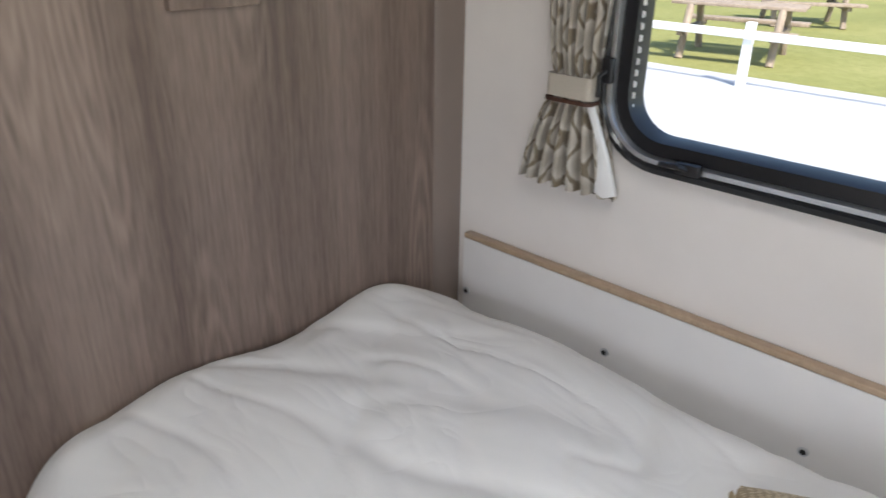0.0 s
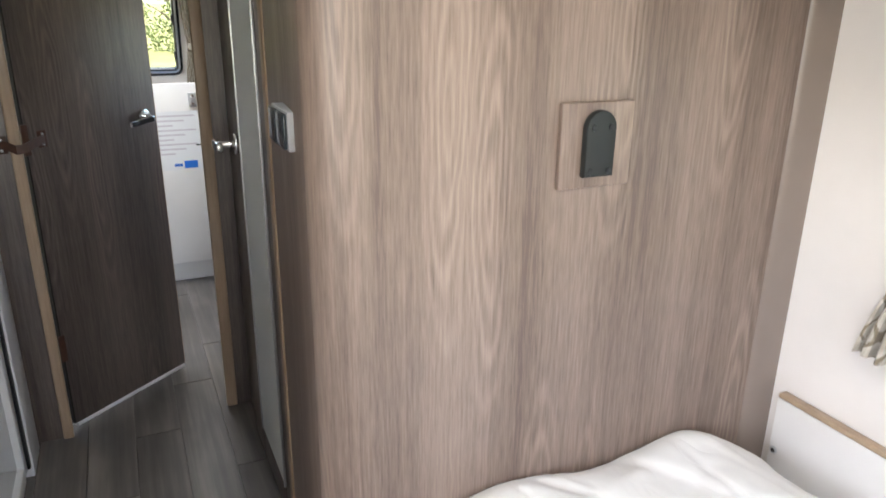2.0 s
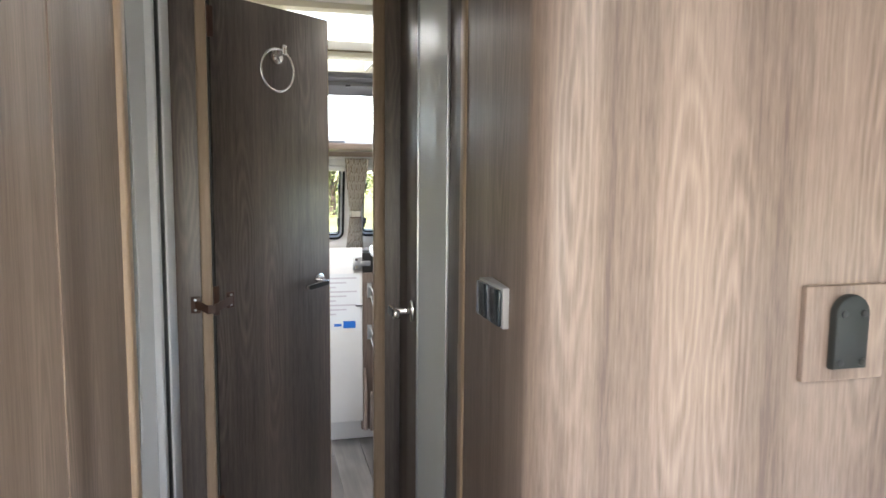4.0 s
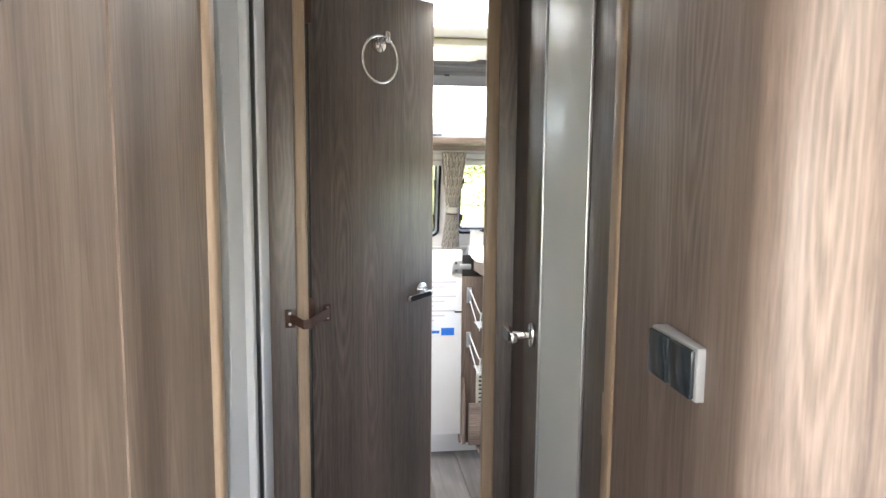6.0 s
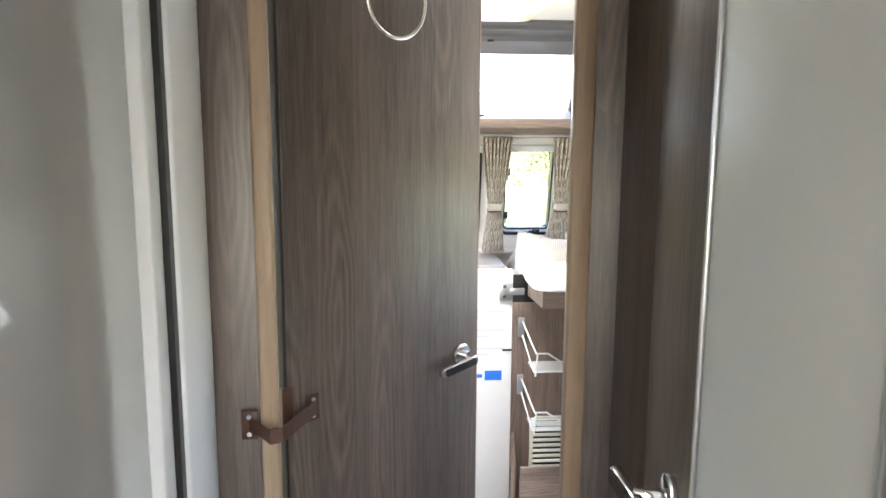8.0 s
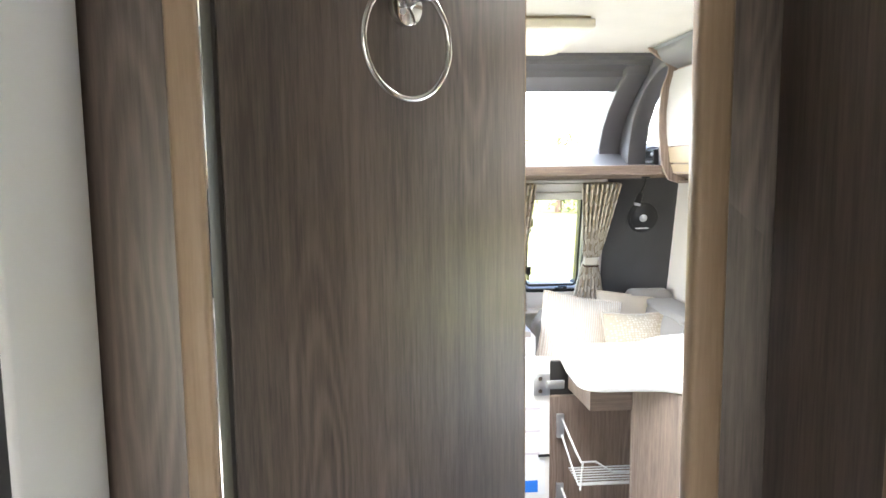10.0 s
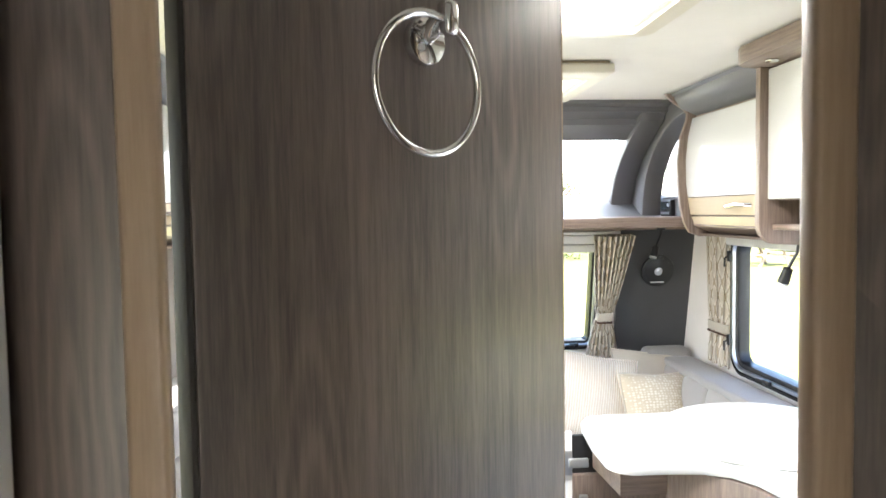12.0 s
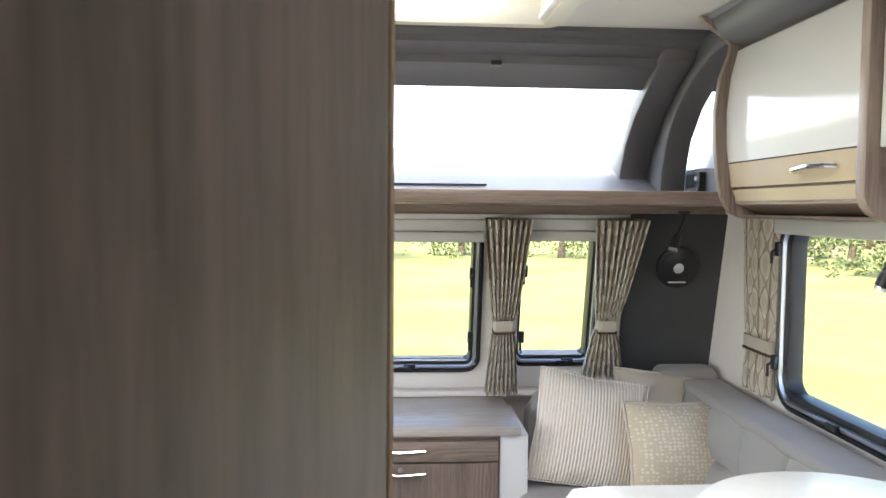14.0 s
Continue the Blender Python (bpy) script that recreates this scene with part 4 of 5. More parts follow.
part("end_panel", prism(endp, "x", -3.476, -3.454, 0.002), WOOD, ko, "curved walnut end panel")
for i in range(2):
    a = -3.450 + 0.572 * i
    d = part("door", box(a, a + 0.567, 0.690, 0.718, 1.578, 1.90, 0.004), WHITE_GLOSS, ko, "white gloss locker door")
    hx = a + 0.40
    h = part("handle", tube([(hx - 0.15, 0.675, 1.602), (hx - 0.06, 0.672, 1.606), (hx, 0.676, 1.603)], 0.006, 10), CHROME, d, "chrome lever handle")
    part("mount", box(hx - 0.06, hx - 0.035, 0.674, 0.6898, 1.592, 1.614, 0.004), CHROME, h)
part("shelf", box(-3.4525, -2.305, 0.705, WY - 0.003, 1.502, 1.516, 0.003), WOOD_X, ko, "walnut open shelf")
part("back", box(-3.452, -2.305, 0.90, 0.91, 1.5165, 1.5745), GREY, ko, "dark recess back")
part("canopy", prism([(-2.305, 0.60), (-3.37, 0.60)] + [(-3.41 - 0.06 * math.sin(radians(a)), 0.66 - 0.06 * math.cos(radians(a))) for a in (0, 30, 60, 90)] + [(-3.47, 0.7195), (-2.305, 0.7195)], "z", 1.905, CZ - 0.004, 0.003), WOOD_X, ko, "rounded walnut canopy")
for x in (-3.36, -2.9):
    part("downlight", disc((x, 0.65, 1.905), "z", 0.016, -0.006, 20, 0.002), CHROME, ko, "small chrome downlight")
for z in (1.30, 1.17):
    sc = thing("wall_socket", (-3.44, WY, z), "silver grey wall socket above the worktop", "socket", "sockets")
    part("plate", box(-3.485, -3.40, WY - 0.012, WY - 0.0005, z - 0.035, z + 0.035, 0.004), SWITCH_BODY, sc)
    part("face", box(-3.47, -3.415, WY - 0.015, WY - 0.0122, z - 0.022, z + 0.022, 0.002), SWITCH, sc)
kw = window("window_2", 2.33, 3.19, 1.03, 1.49, north(0.0), "black framed kitchen window over the worktop", 0.06, 0.04)

rs = thing("aerial_socket", (-3.488, 0.925, 1.369), "round silver socket on the walnut end panel", "socket")
part("rim", disc((-3.4535, 0.925, 1.369), "x", 0.024, 0.006, 28, 0.002), SILVER, rs)
part("centre", disc((-3.4474, 0.925, 1.369), "x", 0.015, 0.002, 24), BLACK, rs, "dark socket centre")

# ---- lounge overhead locker ----
prof = [(0.652, CZ - 0.004), (0.660, 1.934), (0.684, 1.915), (0.716, 1.895), (0.730, 1.878), (0.726, 1.855), (0.705, 1.80), (0.694, 1.72), (0.697, 1.64), (0.706, 1.56), (0.718, 1.51), (0.738, 1.475), (0.775, 1.462), (WY - 0.003, 1.462), (WY - 0.003, CZ - 0.004)]


def lounge_locker(mirror):
    def yy(y):
        return y if mirror > 0 else -0.08 - y

    def pr(pts, a, c, bev=0.0):
        return prism([(yy(y + 0.05 if y < 0.9 else y), z) for y, z in pts], "x", a, c, bev)

    o = thing("lounge_locker", (-3.8, yy(0.9), 1.47), "curved overhead lounge locker with a white door and beige band", "locker", "lounge lockers")
    end = [(y - 0.014 if y < 0.9 else y, z) for y, z in prof]
    part("end_panel", pr(end, -4.118, -4.098, 0.003), WOOD, o, "curved walnut end panel")
    part("body", pr([(0.745, 1.925), (0.735, 1.50), (0.80, 1.472), (WY - 0.004, 1.472), (WY - 0.004, 1.925)], -4.097, -3.478), WOOD_X, o)
    d = part("door", pr([(0.728, 1.862), (0.713, 1.80), (0.705, 1.72), (0.707, 1.64), (0.713, 1.596), (0.732, 1.596), (0.726, 1.64), (0.724, 1.72), (0.732, 1.80), (0.744, 1.862)], -4.094, -3.480, 0.002), WHITE_GLOSS, o, "white gloss curved door")
    part("band", pr([(0.7135, 1.593), (0.722, 1.537), (0.736, 1.537), (0.732, 1.593)], -4.094, -3.480, 0.002), CREAM, d, "beige gloss band")
    part("lower_band", pr([(0.725, 1.531), (0.738, 1.497), (0.75, 1.497), (0.745, 1.531)], -4.094, -3.480, 0.002), CREAM, o, "beige gloss band")
    hp = [(-3.79, yy(0.766), 1.56), (-3.785, yy(0.748), 1.562), (-3.73, yy(0.744), 1.567), (-3.675, yy(0.748), 1.566), (-3.67, yy(0.764), 1.566)]
    part("handle", tube(hp, 0.0055, 8), CHROME, d, "chrome bow handle")
    part("underside", pr([(0.755, 1.4715), (1.055, 1.4715), (1.055, 1.464), (0.765, 1.464)], -4.097, -3.478), WOOD_X, o, "walnut underside")
    part("cornice", pr([(0.752, 1.868), (0.69, 1.895), (0.668, 1.925), (0.664, CZ - 0.004), (0.76, CZ - 0.004), (0.76, 1.868)], -4.097, -3.478, 0.002), GREY, o, "dark grey cornice")
    part("cornice_lip", pr([(0.662, 1.936), (0.652, 1.945), (0.655, CZ - 0.004), (0.664, CZ - 0.004)], -4.097, -3.478), GREY_LIGHT, o, "pale cornice lip")
    return o


lounge_locker(1)
lounge_locker(-1)

# ---- front end ----
FM = Matrix(((0, -0.978, 0.209, -4.87), (1, 0, 0, 0), (0, 0.209, 0.978, 0.84), (0, 0, 0, 1)))


def fz(z):
    return (z - 0.84) / 0.978


fwin = [(-0.69, -0.465, 0.975, 1.39), (-0.30, 0.222, 0.955, 1.385), (0.385, 0.625, 0.975, 1.39)]
setting("wall_front", moved(wall_columns(LY, WY, -0.9, 0.72, [(a, c, fz(d), fz(e)) for a, c, d, e in fwin], 0.0, 0.035), FM), WALL, "off-white sloping front wall under the shelf", "wall", False)
setting("wall_front_top", moved(box(-0.81, 0.73, 0.0, 0.03, fz(1.39) + 0.001, fz(1.47)), FM @ Matrix.Translation((0, -0.036, 0))), BLIND, "pale blind housing over the front windows", "trim")
FR = FM @ Matrix(((-1, 0, 0, 0), (0, -1, 0, 0), (0, 0, 1, 0), (0, 0, 0, 1)))
names = iter(("window_3", "window_4", "window_5"))
for a, c, d, e in fwin:
    cat = [(-(a + c) / 2 - 0.05, fz(d) - 0.012, 0), (-c + 0.006, fz(1.05), 90), (-c + 0.006, fz(1.27), 90)]
    if a < -0.4:
        cat = cat[:1]
    elif a > 0.3:
        cat = [cat[0], (-a - 0.006, fz(1.05), 90), (-a - 0.006, fz(1.28), 90)]
    window(next(names), -c - 0.034, -a + 0.034, fz(d) - 0.04, fz(e) + 0.03, FR, "black framed front window looking onto the meadow", 0.055, 0.036, cat)
    b = part("blind_cassette", moved(box(-c - 0.03, -a + 0.03, 0.022, 0.05, fz(e) - 0.005, fz(e) + 0.03, 0.006), FR), BLIND, bpy.data.objects[f"window_{3 + fwin.index((a, c, d, e))}"], "silver blind cassette")
    part("blind_cassette", moved(box(-c - 0.03, -a + 0.03, 0.022, 0.045, fz(e) + 0.032, fz(e) + 0.07, 0.006), FR), BLIND, bpy.data.objects[f"window_{3 + fwin.index((a, c, d, e))}"], "silver blind cassette")


def fcurtain(y, w, wn, wb, lean=0.0, low=0.872, label="cream and brown trellis curtain gathered by a tie band"):
    m = FM @ Matrix(((-1, 0, 0, y), (0, -1, 0, -0.055), (0, 0, 1, 0), (0, 0, 0, 1)))
    curtain("curtain", y, 0, fz(low), fz(1.105), fz(1.465), w, wn, wb, m, label, CURTAIN, 8, 0.05, lean)


fcurtain(0.320, 0.155, 0.066, 0.118)
fcurtain(0.690, 0.175, 0.062, 0.145, 0.025, 0.93)
fcurtain(-0.385, 0.150, 0.075, 0.115)
fcurtain(-0.770, 0.165, 0.080, 0.14, -0.03)

# charcoal corner panels with a speaker
for s in (1, -1):
    def yy(y, s=s):
        return y if s > 0 else -0.08 - y
    setting("wall_corner_panel", moved(box(yy(0.735), yy(WY + 0.02), -0.03, -0.012, -0.2, fz(1.472), 0.004), FM), CHARCOAL, "charcoal corner panel beside the front window", "panel")
    spk = thing("speaker", None, "round black speaker with a silver centre on the corner panel", "speaker", "speakers", m=FM @ Matrix.Translation((yy(0.905), -0.031, fz(1.297))))
    part("rim", disc((0, 0, 0), "y", 0.072, -0.012, 48, 0.004), BLACK, spk, local=True)
    part("cone", disc((0, -0.0122, 0), "y", 0.058, -0.003, 40, 0.001), BLACK, spk, local=True)
    part("tweeter", disc((0, -0.0155, 0), "y", 0.018, -0.006, 24, 0.003), SILVER, spk, "silver tweeter", local=True)
    part("badge", box(-0.03, 0.03, -0.0165, -0.0125, -0.052, -0.047, 0.001), RAIL, spk, "thin pale badge", local=True)

# shelf and moulded rooflight surround
sf = thing("front_shelf", (-4.4, 0, 1.48), "walnut shelf across the front over the windows", "shelf")
part("board", box(-4.74, -4.155, LY + 0.003, WY - 0.003, 1.494, 1.529, 0.004), WOOD_Y, sf)
part("pelmet", box(-4.735, -4.715, LY + 0.003, WY - 0.003, 1.458, 1.4938), WOOD_Y, sf)
vp = [(-4.245, CZ + 0.02), (-4.245, 1.938), (-4.27, 1.928), (-4.275, 1.912), (-4.30, 1.905), (-4.335, 1.893), (-4.342, 1.872), (-4.37, 1.862), (-4.42, 1.846), (-4.452, 1.826), (-4.47, 1.845), (-4.40, CZ + 0.02)]
setting("trim", prism(vp, "y", LY, WY), GREY, "dark grey moulded headlining above the panoramic window", "trim")
one("headlining_catch", box(-4.36, -4.33, 0.215, 0.245, 1.866, 1.878, 0.003), BLACK, "small black catch on the grey headlining", "catch")
setting("trim", prism([(-4.75, 1.60), (-4.735, 1.618), (-4.60, 1.555), (-4.50, 1.5125), (-4.75, 1.5125)], "y", LY, WY, 0.004), GREY_LIGHT, "pale grey moulded sill of the panoramic window", "trim")
one("sill_tray", prism([(-4.66, 1.5835), (-4.655, 1.5905), (-4.585, 1.557), (-4.59, 1.550)], "y", -0.34, 0.24, 0.002), GREY_LIGHT, "shallow grey recess plate in the moulded sill", "tray")
pw = thing("panoramic_window", (-4.6, 0, 1.7), "large curved panoramic front rooflight above the shelf", "window", kind="structure")
gp = [(-4.745, 1.60), (-4.70, 1.685), (-4.60, 1.76), (-4.46, 1.832), (-4.462, 1.836), (-4.603, 1.765), (-4.704, 1.689), (-4.749, 1.602)]
g = part("pane", prism(gp, "y", -0.80, 0.72), GLASS, pw, "clear curved pane")
g.visible_shadow = False
for s in (1, -1):
    def yy(y, s=s):
        return y if s > 0 else -0.08 - y
    a1 = [(-4.76, 1.515), (-4.66, 1.515), (-4.645, 1.60), (-4.60, 1.68), (-4.52, 1.755), (-4.42, 1.82), (-4.30, 1.88), (-4.28, 1.93), (-4.45, 1.90), (-4.62, 1.80), (-4.72, 1.70), (-4.76, 1.60)]
    setting("trim", prism(a1, "y", yy(0.672), yy(0.765), 0.008), GREY, "curved grey moulded window pillar", "trim")
    a2 = [(-4.545, 1.515), (-4.535, 1.60), (-4.50, 1.69), (-4.43, 1.77), (-4.34, 1.83), (-4.22, 1.875), (-4.12, 1.89), (-4.12, 1.94), (-4.28, 1.935), (-4.45, 1.90), (-4.62, 1.80), (-4.72, 1.70), (-4.76, 1.60), (-4.76, 1.515)]
    setting("trim", prism(a2, "y", yy(0.7655), yy(0.845), 0.008), GREY, "curved grey moulded surround", "trim")
    setting("trim", box(-4.76, -4.12, yy(0.96), yy(0.99), 1.513, CZ), RAIL, "white side panel beside the rooflight", "trim")
    setting("trim", prism([(-4.54, 1.513), (-4.12, 1.513), (-4.12, 1.545), (-4.30, 1.55), (-4.38, 1.60), (-4.47, 1.605), (-4.54, 1.60)], "y", yy(0.846), yy(0.87), 0.003), GREY, "grey moulded radio housing", "trim")
rd = thing("radio", (-4.42, 0.83, 1.55), "black car radio set in grey moulding", "radio")
part("body", box(-4.50, -4.40, 0.826, 0.8455, 1.528, 1.592, 0.003), BLACK, rd)
part("display", box(-4.487, -4.42, 0.8245, 0.8258, 1.556, 1.585), SWITCH, rd, "dark display")
part("knob", disc((-4.411, 0.8258, 1.572), "y", 0.007, -0.008, 16, 0.002), SILVER, rd, "silver knob")
for k in range(5):
    part("button", box(-4.487 + 0.016 * k, -4.475 + 0.016 * k, 0.8235, 0.8258, 1.536, 1.546), SILVER, rd)


def reading_lamp(x, y, z, dx, dy, label):
    o = thing("reading_lamp", (x, y, z), label, "lamp", "reading lamps")
    part("base", disc((x, y, z - 0.008), "z", 0.018, 0.008, 20, 0.002), BLACK, o)
    pth = [(x, y, z - 0.008), (x + dx * 0.1, y + dy * 0.1, z - 0.03), (x + dx * 0.5, y + dy * 0.5, z - 0.055), (x + dx * 0.8, y + dy * 0.8, z - 0.075)]
    part("gooseneck", tube(pth, 0.0045, 8), BLACK, o)
    part("head", tube([pth[-1], (x + dx * 1.2, y + dy * 1.2, z - 0.115)], [0.013, 0.016], 16), BLACK, o)
    part("lens", tube([(x + dx * 1.2, y + dy * 1.2, z - 0.115), (x + dx * 1.26, y + dy * 1.26, z - 0.122)], 0.0145, 16), SILVER, o, "silver rim")


reading_lamp(-4.58, 0.86, 1.478, 0.02, -0.035, "black gooseneck reading lamp under the shelf")
reading_lamp(-3.59, 0.857, 1.4635, -0.035, -0.015, "black gooseneck reading lamp under the locker")

# lounge side window with curtains
window("window_6", 3.62, 4.355, 0.93, 1.47, north(0.0), "black framed lounge side window", 0.09, 0.045, [(4.06, 0.955, 0), (4.335, 1.055, 90), (4.335, 1.375, 90)])
one("blind_cassette", box(-4.33, -3.6, WY - 0.05, WY - 0.002, 1.418, 1.461, 0.008), BLIND, "silver roller blind cassette over the side window", "blind")
curtain("curtain", 4, 0, 0.935, 1.075, 1.462, 0.24, 0.16, 0.17, north(-4.45), "cream trellis curtain hanging flat beside the side window", CURTAIN, 3, 0.022)
curtain("curtain", 5, 0, 0.905, 1.045, 1.462, 0.20, 0.125, 0.20, north(-3.735), "cream trellis curtain gathered by a tie band", CURTAIN, 6, 0.05)

# ---- lounge seats ----


def soft_box(x0, x1, y0, y1, z0, z1, r=0.035, n=0.004):
    b = box(x0, x1, y0, y1, z0, z1, r, 4)
    return b


def sofa(s):
    def yy(y):
        return y if s > 0 else -0.08 - y
    o = thing("sofa", (-4.1, yy(0.65), 0), "grey upholstered lounge sofa with a tufted backrest", "sofa", "sofas")
    part("base", box(-4.79, -3.63, yy(0.36), yy(WY - 0.01), 0.0, 0.44, 0.004), RAIL, o, "white sofa base")
    part("seat", soft_box(-4.78, -3.63, yy(0.33), yy(0.90), 0.442, 0.635, 0.04), SOFA, o, "grey seat cushion")
    b = bmesh.new()
    cols, rows = 5, 2
    x0, x1, z0, z1 = -4.70, -3.62, 0.606, 0.905
    n, mrows = 120, 40
    g = []
    for i in range(n + 1):
        row = []
        for j in range(mrows + 1):
            u, v = i / n, j / mrows
            cu, cw = (u * cols) % 1, (v * rows) % 1
            puff = (max(0.0, math.sin(math.pi * cu)) ** 0.5) * (0.25 + 0.75 * max(0.0, math.sin(math.pi * cw)) ** 0.45)
            y = 0.885 - 0.045 * puff + 0.045 * v
            row.append(b.verts.new((x0 + (x1 - x0) * u, yy(y), z0 + (z1 - z0) * v)))
        g.append(row)
    for i in range(n):
        for j in range(mrows):
            b.faces.new([g[i][j], g[i + 1][j], g[i + 1][j + 1], g[i][j + 1]])
    back = [[b.verts.new((x0 + (x1 - x0) * i / n, yy(1.04), z)) for z in (z0, z1)] for i in range(n + 1)]
    for i in range(n):
        b.faces.new([g[i][mrows], g[i + 1][mrows], back[i + 1][1], back[i][1]])
        b.faces.new([g[i][0], back[i][0], back[i + 1][0], g[i + 1][0]])
        b.faces.new([back[i][0], back[i][1], back[i + 1][1], back[i + 1][0]])
    for i in (0, n):
        b.faces.new(g[i] + [back[i][1], back[i][0]])
    part("backrest", b, SOFA, o, "tufted grey backrest")
    part("top_roll", soft_box(-4.70, -3.62, yy(0.905), yy(1.045), 0.885, 0.922, 0.016), SOFA, o, "pale grey top band")
    part("corner_block", soft_box(-4.80, -4.69, yy(0.84), yy(1.05), 0.606, 0.955, 0.035), SOFA, o, "grey corner bolster")
    part("front_bolster", prism([(yy(0.40), 0.606), (yy(0.40), 0.80), (yy(0.44), 0.86), (yy(0.50), 0.885), (yy(0.62), 0.90), (yy(0.74), 0.895), (yy(0.83), 0.87), (yy(0.835), 0.606)], "x", -4.80, -4.70, 0.02), SOFA, o, "grey curved end cushion")
    return o


sofa(1)
sofa(-1)
cushion("cushion", 0.34, 0.345, 0.16, pose(-4.50, 0.53, 0.632, -20, 9, 82), CUSH_STRIPE, "pale peach striped cushion leaning on the sofa", CUSH_STRIPE)
cushion("cushion", 0.34, 0.33, 0.15, pose(-4.60, 0.84, 0.635, -20, 5, 96), CUSH_PLAIN, "plain oatmeal cushion propped in the sofa corner")
cushion("cushion", 0.33, 0.285, 0.16, pose(-4.40, 0.815, 0.632, -22, 2, 96), CUSH_DOTS, "gold pebble-patterned cushion with a fringed edge", CUSH_PLAIN)

ch = thing("chest_of_drawers", (-4.6, -0.04, 0), "walnut front chest with a drawer and a flap", "chest")
part("body", box(-4.80, -4.48, -0.295, 0.275, 0.0, 0.80, 0.003), WOOD, ch)
part("top", box(-4.85, -4.455, -0.36, 0.335, 0.812, 0.838, 0.004), LIT_TOP, ch, "walnut top with window light in its colour")
part("frieze", box(-4.80, -4.475, -0.295, 0.275, 0.8, 0.812), WOOD_Y, ch)
d = part("drawer", box(-4.4795, -4.463, -0.285, 0.268, 0.735, 0.795, 0.002), WOOD_Y, ch, "walnut drawer front")
hp = [(-4.463, 0.06, 0.772), (-4.449, 0.052, 0.772), (-4.447, -0.02, 0.768), (-4.449, -0.092, 0.772), (-4.463, -0.10, 0.772)]
part("handle", tube(hp, 0.005, 8), CHROME, d, "chrome bow handle")
d = part("flap", box(-4.4795, -4.463, -0.285, 0.268, 0.06, 0.729, 0.002), WOOD, ch, "walnut flap")
part("handle", tube([(p[0], p[1], p[2] - 0.068) for p in hp], 0.005, 8), CHROME, d, "chrome bow handle")
part("lock", disc((-4.463, -0.02, 0.712), "x", 0.008, 0.004, 16, 0.001), SILVER, d, "small lock")
part("end_cheek", box(-4.79, -4.475, 0.2755, 0.36, 0.0, 0.81, 0.003), RAIL, ch, "white cheek beside the sofa")
one("window_ledge", box(-4.85, -4.80, -0.72, 0.735, 0.8385, 0.858, 0.004), WALL, "off-white ledge under the front windows", "ledge")

one("kickboard", box(-3.62, -3.597, -0.34, 0.30, 0.0, 0.112, 0.003), RAIL, "white kickboard on the floor behind the open cupboard door", "kickboard")

# ceiling lamp housing
cl = thing("ceiling_lamp", (-3.62, 0.16, CZ), "cream ceiling lamp housing", "lamp")
part("housing", box(-3.665, -3.575, -0.05, 0.345, 1.916, 1.9415, 0.006, 3), TRAY, cl)
part("plate", box(-3.65, -3.59, -0.04, 0.335, 1.942, CZ - 0.0005), CREAM, cl, "warm copper-coloured plate")

# ---- outside ----
GZ = -0.62
gb = bmesh.new()
gv = [gb.verts.new((x, y, GZ)) for x, y in ((-3000, -3000), (3000, -3000), (3000, 3000), (-3000, 3000))]
gb.faces.new(gv)
setting("ground", gb, GRASS, "sunlit yellow-green meadow grass", "ground", False)
setting("pavement", box(-6.0, 14, 1.3, 9.2, GZ, GZ + 0.05, 0.01), CONCRETE, "pale concrete pitch beside the caravan", "pavement", False)

fn = thing("fence", (2.0, 8.5, GZ), "white painted rail fence at the edge of the grass", "fence")
for z in (0.60,):
    part("rail", box(-7.5, 9, 8.48, 8.52, GZ + z, GZ + z + 0.09, 0.005), WHITE_PAINT, fn)
for k in range(6):
    x = -5.6 + 2.45 * k
    part("post", box(x - 0.05, x + 0.05, 8.52, 8.60, GZ, GZ + 0.78, 0.006), WHITE_PAINT, fn)


def picnic_table(m):
    o = thing("picnic_table", None, "weathered timber picnic table on the grass", "picnic table", "picnic tables", m=m)
    for k in range(4):
        part("board", box(-0.9, 0.9, -0.34 + 0.17 * k, -0.18 + 0.17 * k, 0.72, 0.76, 0.005), TIMBER, o, local=True)
    for s in (-1, 1):
        part("bench", box(-0.9, 0.9, s * 0.72 - 0.13, s * 0.72 + 0.13, 0.42, 0.47, 0.005), TIMBER, o, local=True)
        part("cross_beam", box(s * 0.62 - 0.04, s * 0.62 + 0.04, -0.78, 0.78, 0.34, 0.42, 0.005), TIMBER, o, local=True)
        for q in (-1, 1):
            part("leg", tube([(s * 0.62, q * 0.30, 0.72), (s * 0.62, q * 0.62, 0.0)], 0.055, 8), TIMBER, o, local=True)
    return o


tbl = picnic_table(pose(-4.2, 10.8, GZ, 0, 0, 12))
for x, y, r in ((-7.6, 11.5, -8), (-0.9, 13.6, 25), (-27, 13.5, 10), (-33, 19.0, -20), (-4.8, 15.5, 30), (2.6, 14.5, 5)):
    copy_thing(tbl, pose(x, y, GZ, 0, 0, r))


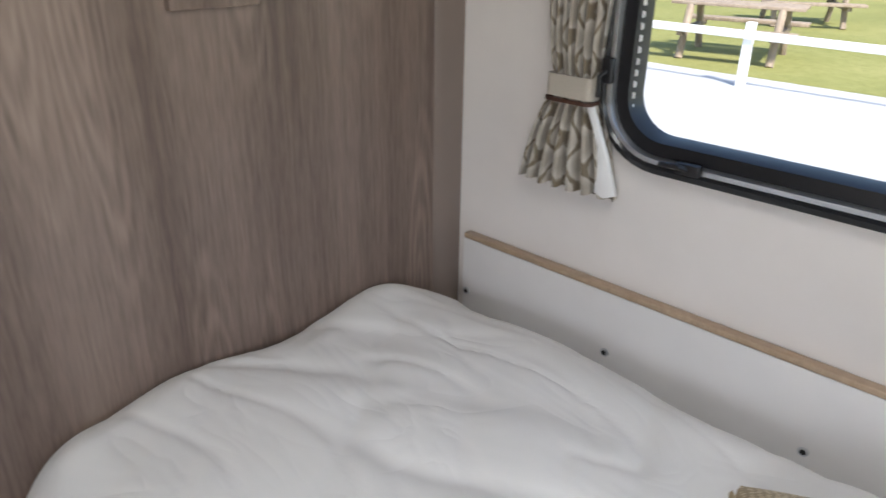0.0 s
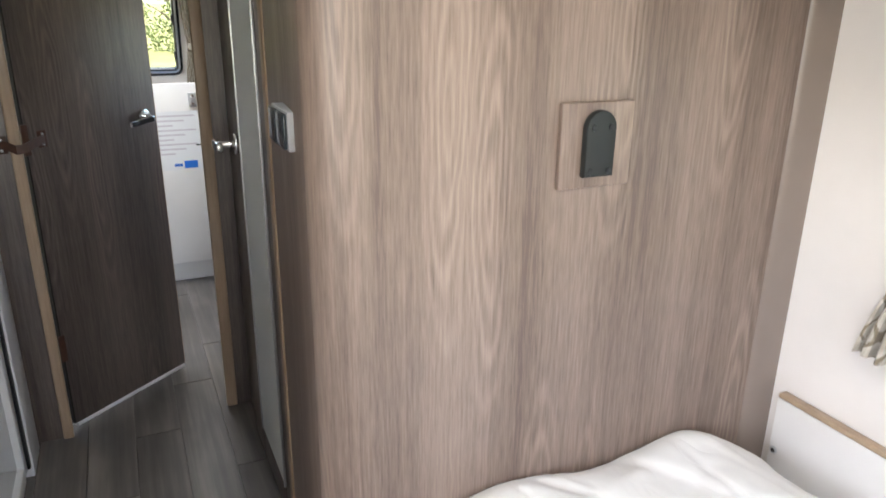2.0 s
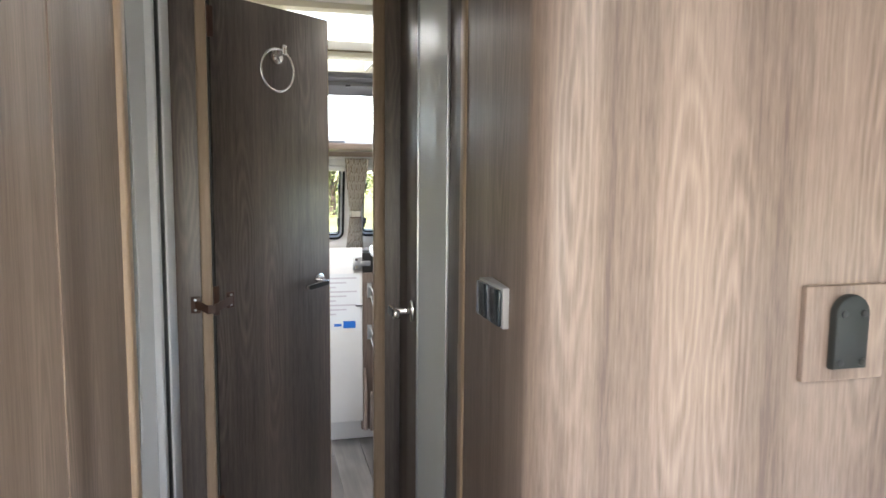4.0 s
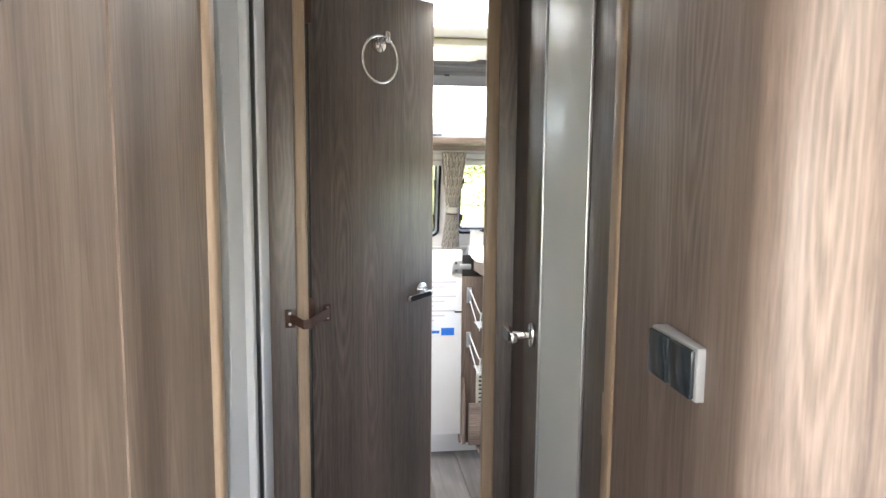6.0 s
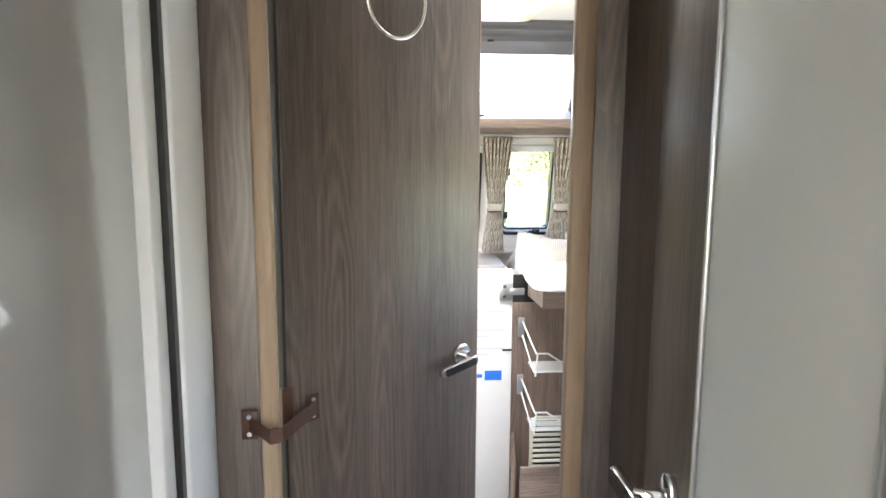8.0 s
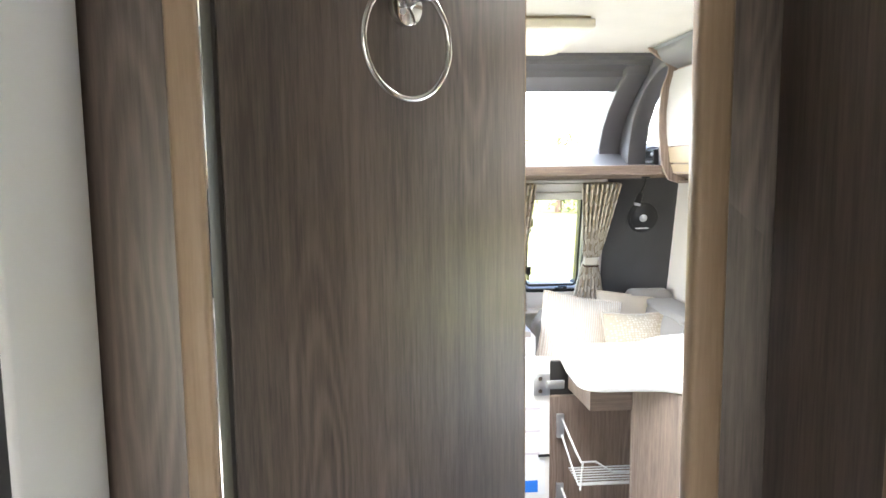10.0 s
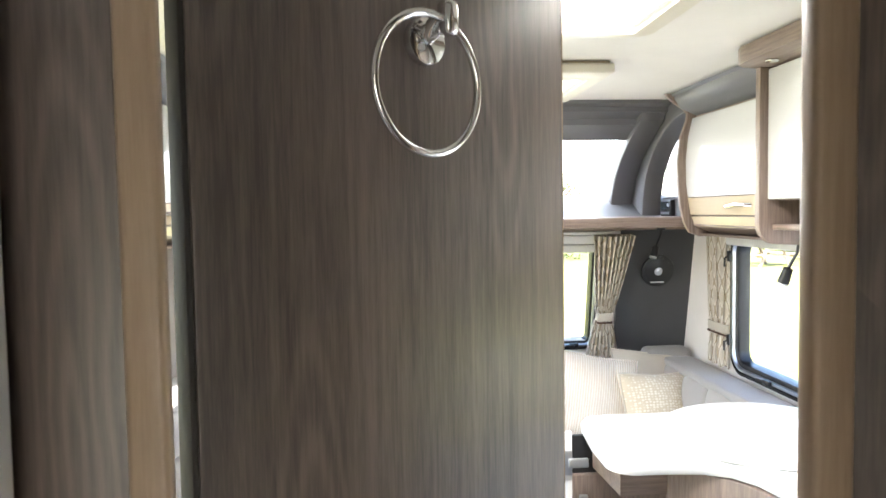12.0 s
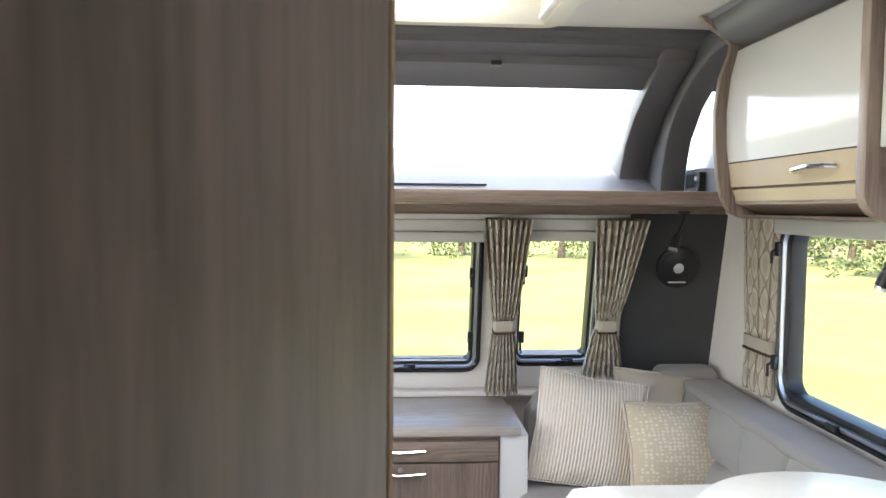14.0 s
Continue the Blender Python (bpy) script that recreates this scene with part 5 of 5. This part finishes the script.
def tree(x, y, h, spread, mat_leaf, label, seed):
    rnd = random.Random(seed)
    o = thing("tree", (x, y, GZ), label, "tree", "trees")
    base = Vector((x, y, GZ))
    tb_ = tube([base, base + Vector((0.1, 0.05, h * 0.3)), base + Vector((0.05, -0.1, h * 0.6)), base + Vector((0, 0, h * 0.9))], [0.16, 0.12, 0.08, 0.02], 9)
    for k in range(9):
        a, z = rnd.uniform(0, 6.28), h * rnd.uniform(0.25, 0.7)
        e = base + Vector((math.cos(a) * spread * 0.7, math.sin(a) * spread * 0.7, z + spread * 0.5))
        tube([base + Vector((0, 0, z)), (base + Vector((0, 0, z)) + e) / 2 + Vector((0, 0, 0.1)), e], [0.06, 0.04, 0.012], 6, bm=tb_)
    part("trunk", tb_, BARK, o)
    b = bmesh.new()
    clumps = [Vector((rnd.gauss(0, 0.42) * spread, rnd.gauss(0, 0.42) * spread, h * rnd.uniform(0.05, 1.0))) for _ in range(46)]
    for c in clumps:
        for _ in range(55):
            p = base + c + Vector((rnd.gauss(0, 0.2), rnd.gauss(0, 0.2), rnd.gauss(0, 0.17))) * spread * 0.5
            d1 = Vector((rnd.uniform(-1, 1), rnd.uniform(-1, 1), rnd.uniform(-1, 1))).normalized()
            d2 = d1.orthogonal().normalized()
            s = rnd.uniform(0.05, 0.10)
            q = [p + d1 * s, p + d2 * s * 0.5, p - d1 * s, p - d2 * s * 0.5]
            b.faces.new([b.verts.new(v) for v in q])
    part("crown", b, mat_leaf, o, smooth=False)


for k in range(12):
    rr = random.Random(k)
    tree(-44 + 4.1 * k + rr.uniform(-0.6, 0.6), 24 + rr.uniform(-2, 3), rr.uniform(3.5, 6.0), rr.uniform(1.6, 2.4), LEAF_RED if k % 4 == 1 else LEAF, "copper-leaved tree behind the meadow" if k % 4 == 1 else "green leafy tree behind the meadow", k)
for k in range(8):
    rr = random.Random(90 + k)
    tree(-34 + rr.uniform(-3, 3), -14 + 4.2 * k, rr.uniform(3.0, 4.5), rr.uniform(2.0, 2.8), LEAF, "green leafy tree at the meadow's far edge", 90 + k)
for k, (x, y, h) in enumerate(((-23.5, 15.5, 3.2), (-28.0, 17.0, 3.8), (-33.5, 18.5, 3.4), (-39.0, 22.0, 4.2))):
    tree(x, y, h, 2.0, LEAF, "green leafy tree behind the meadow", 40 + k)
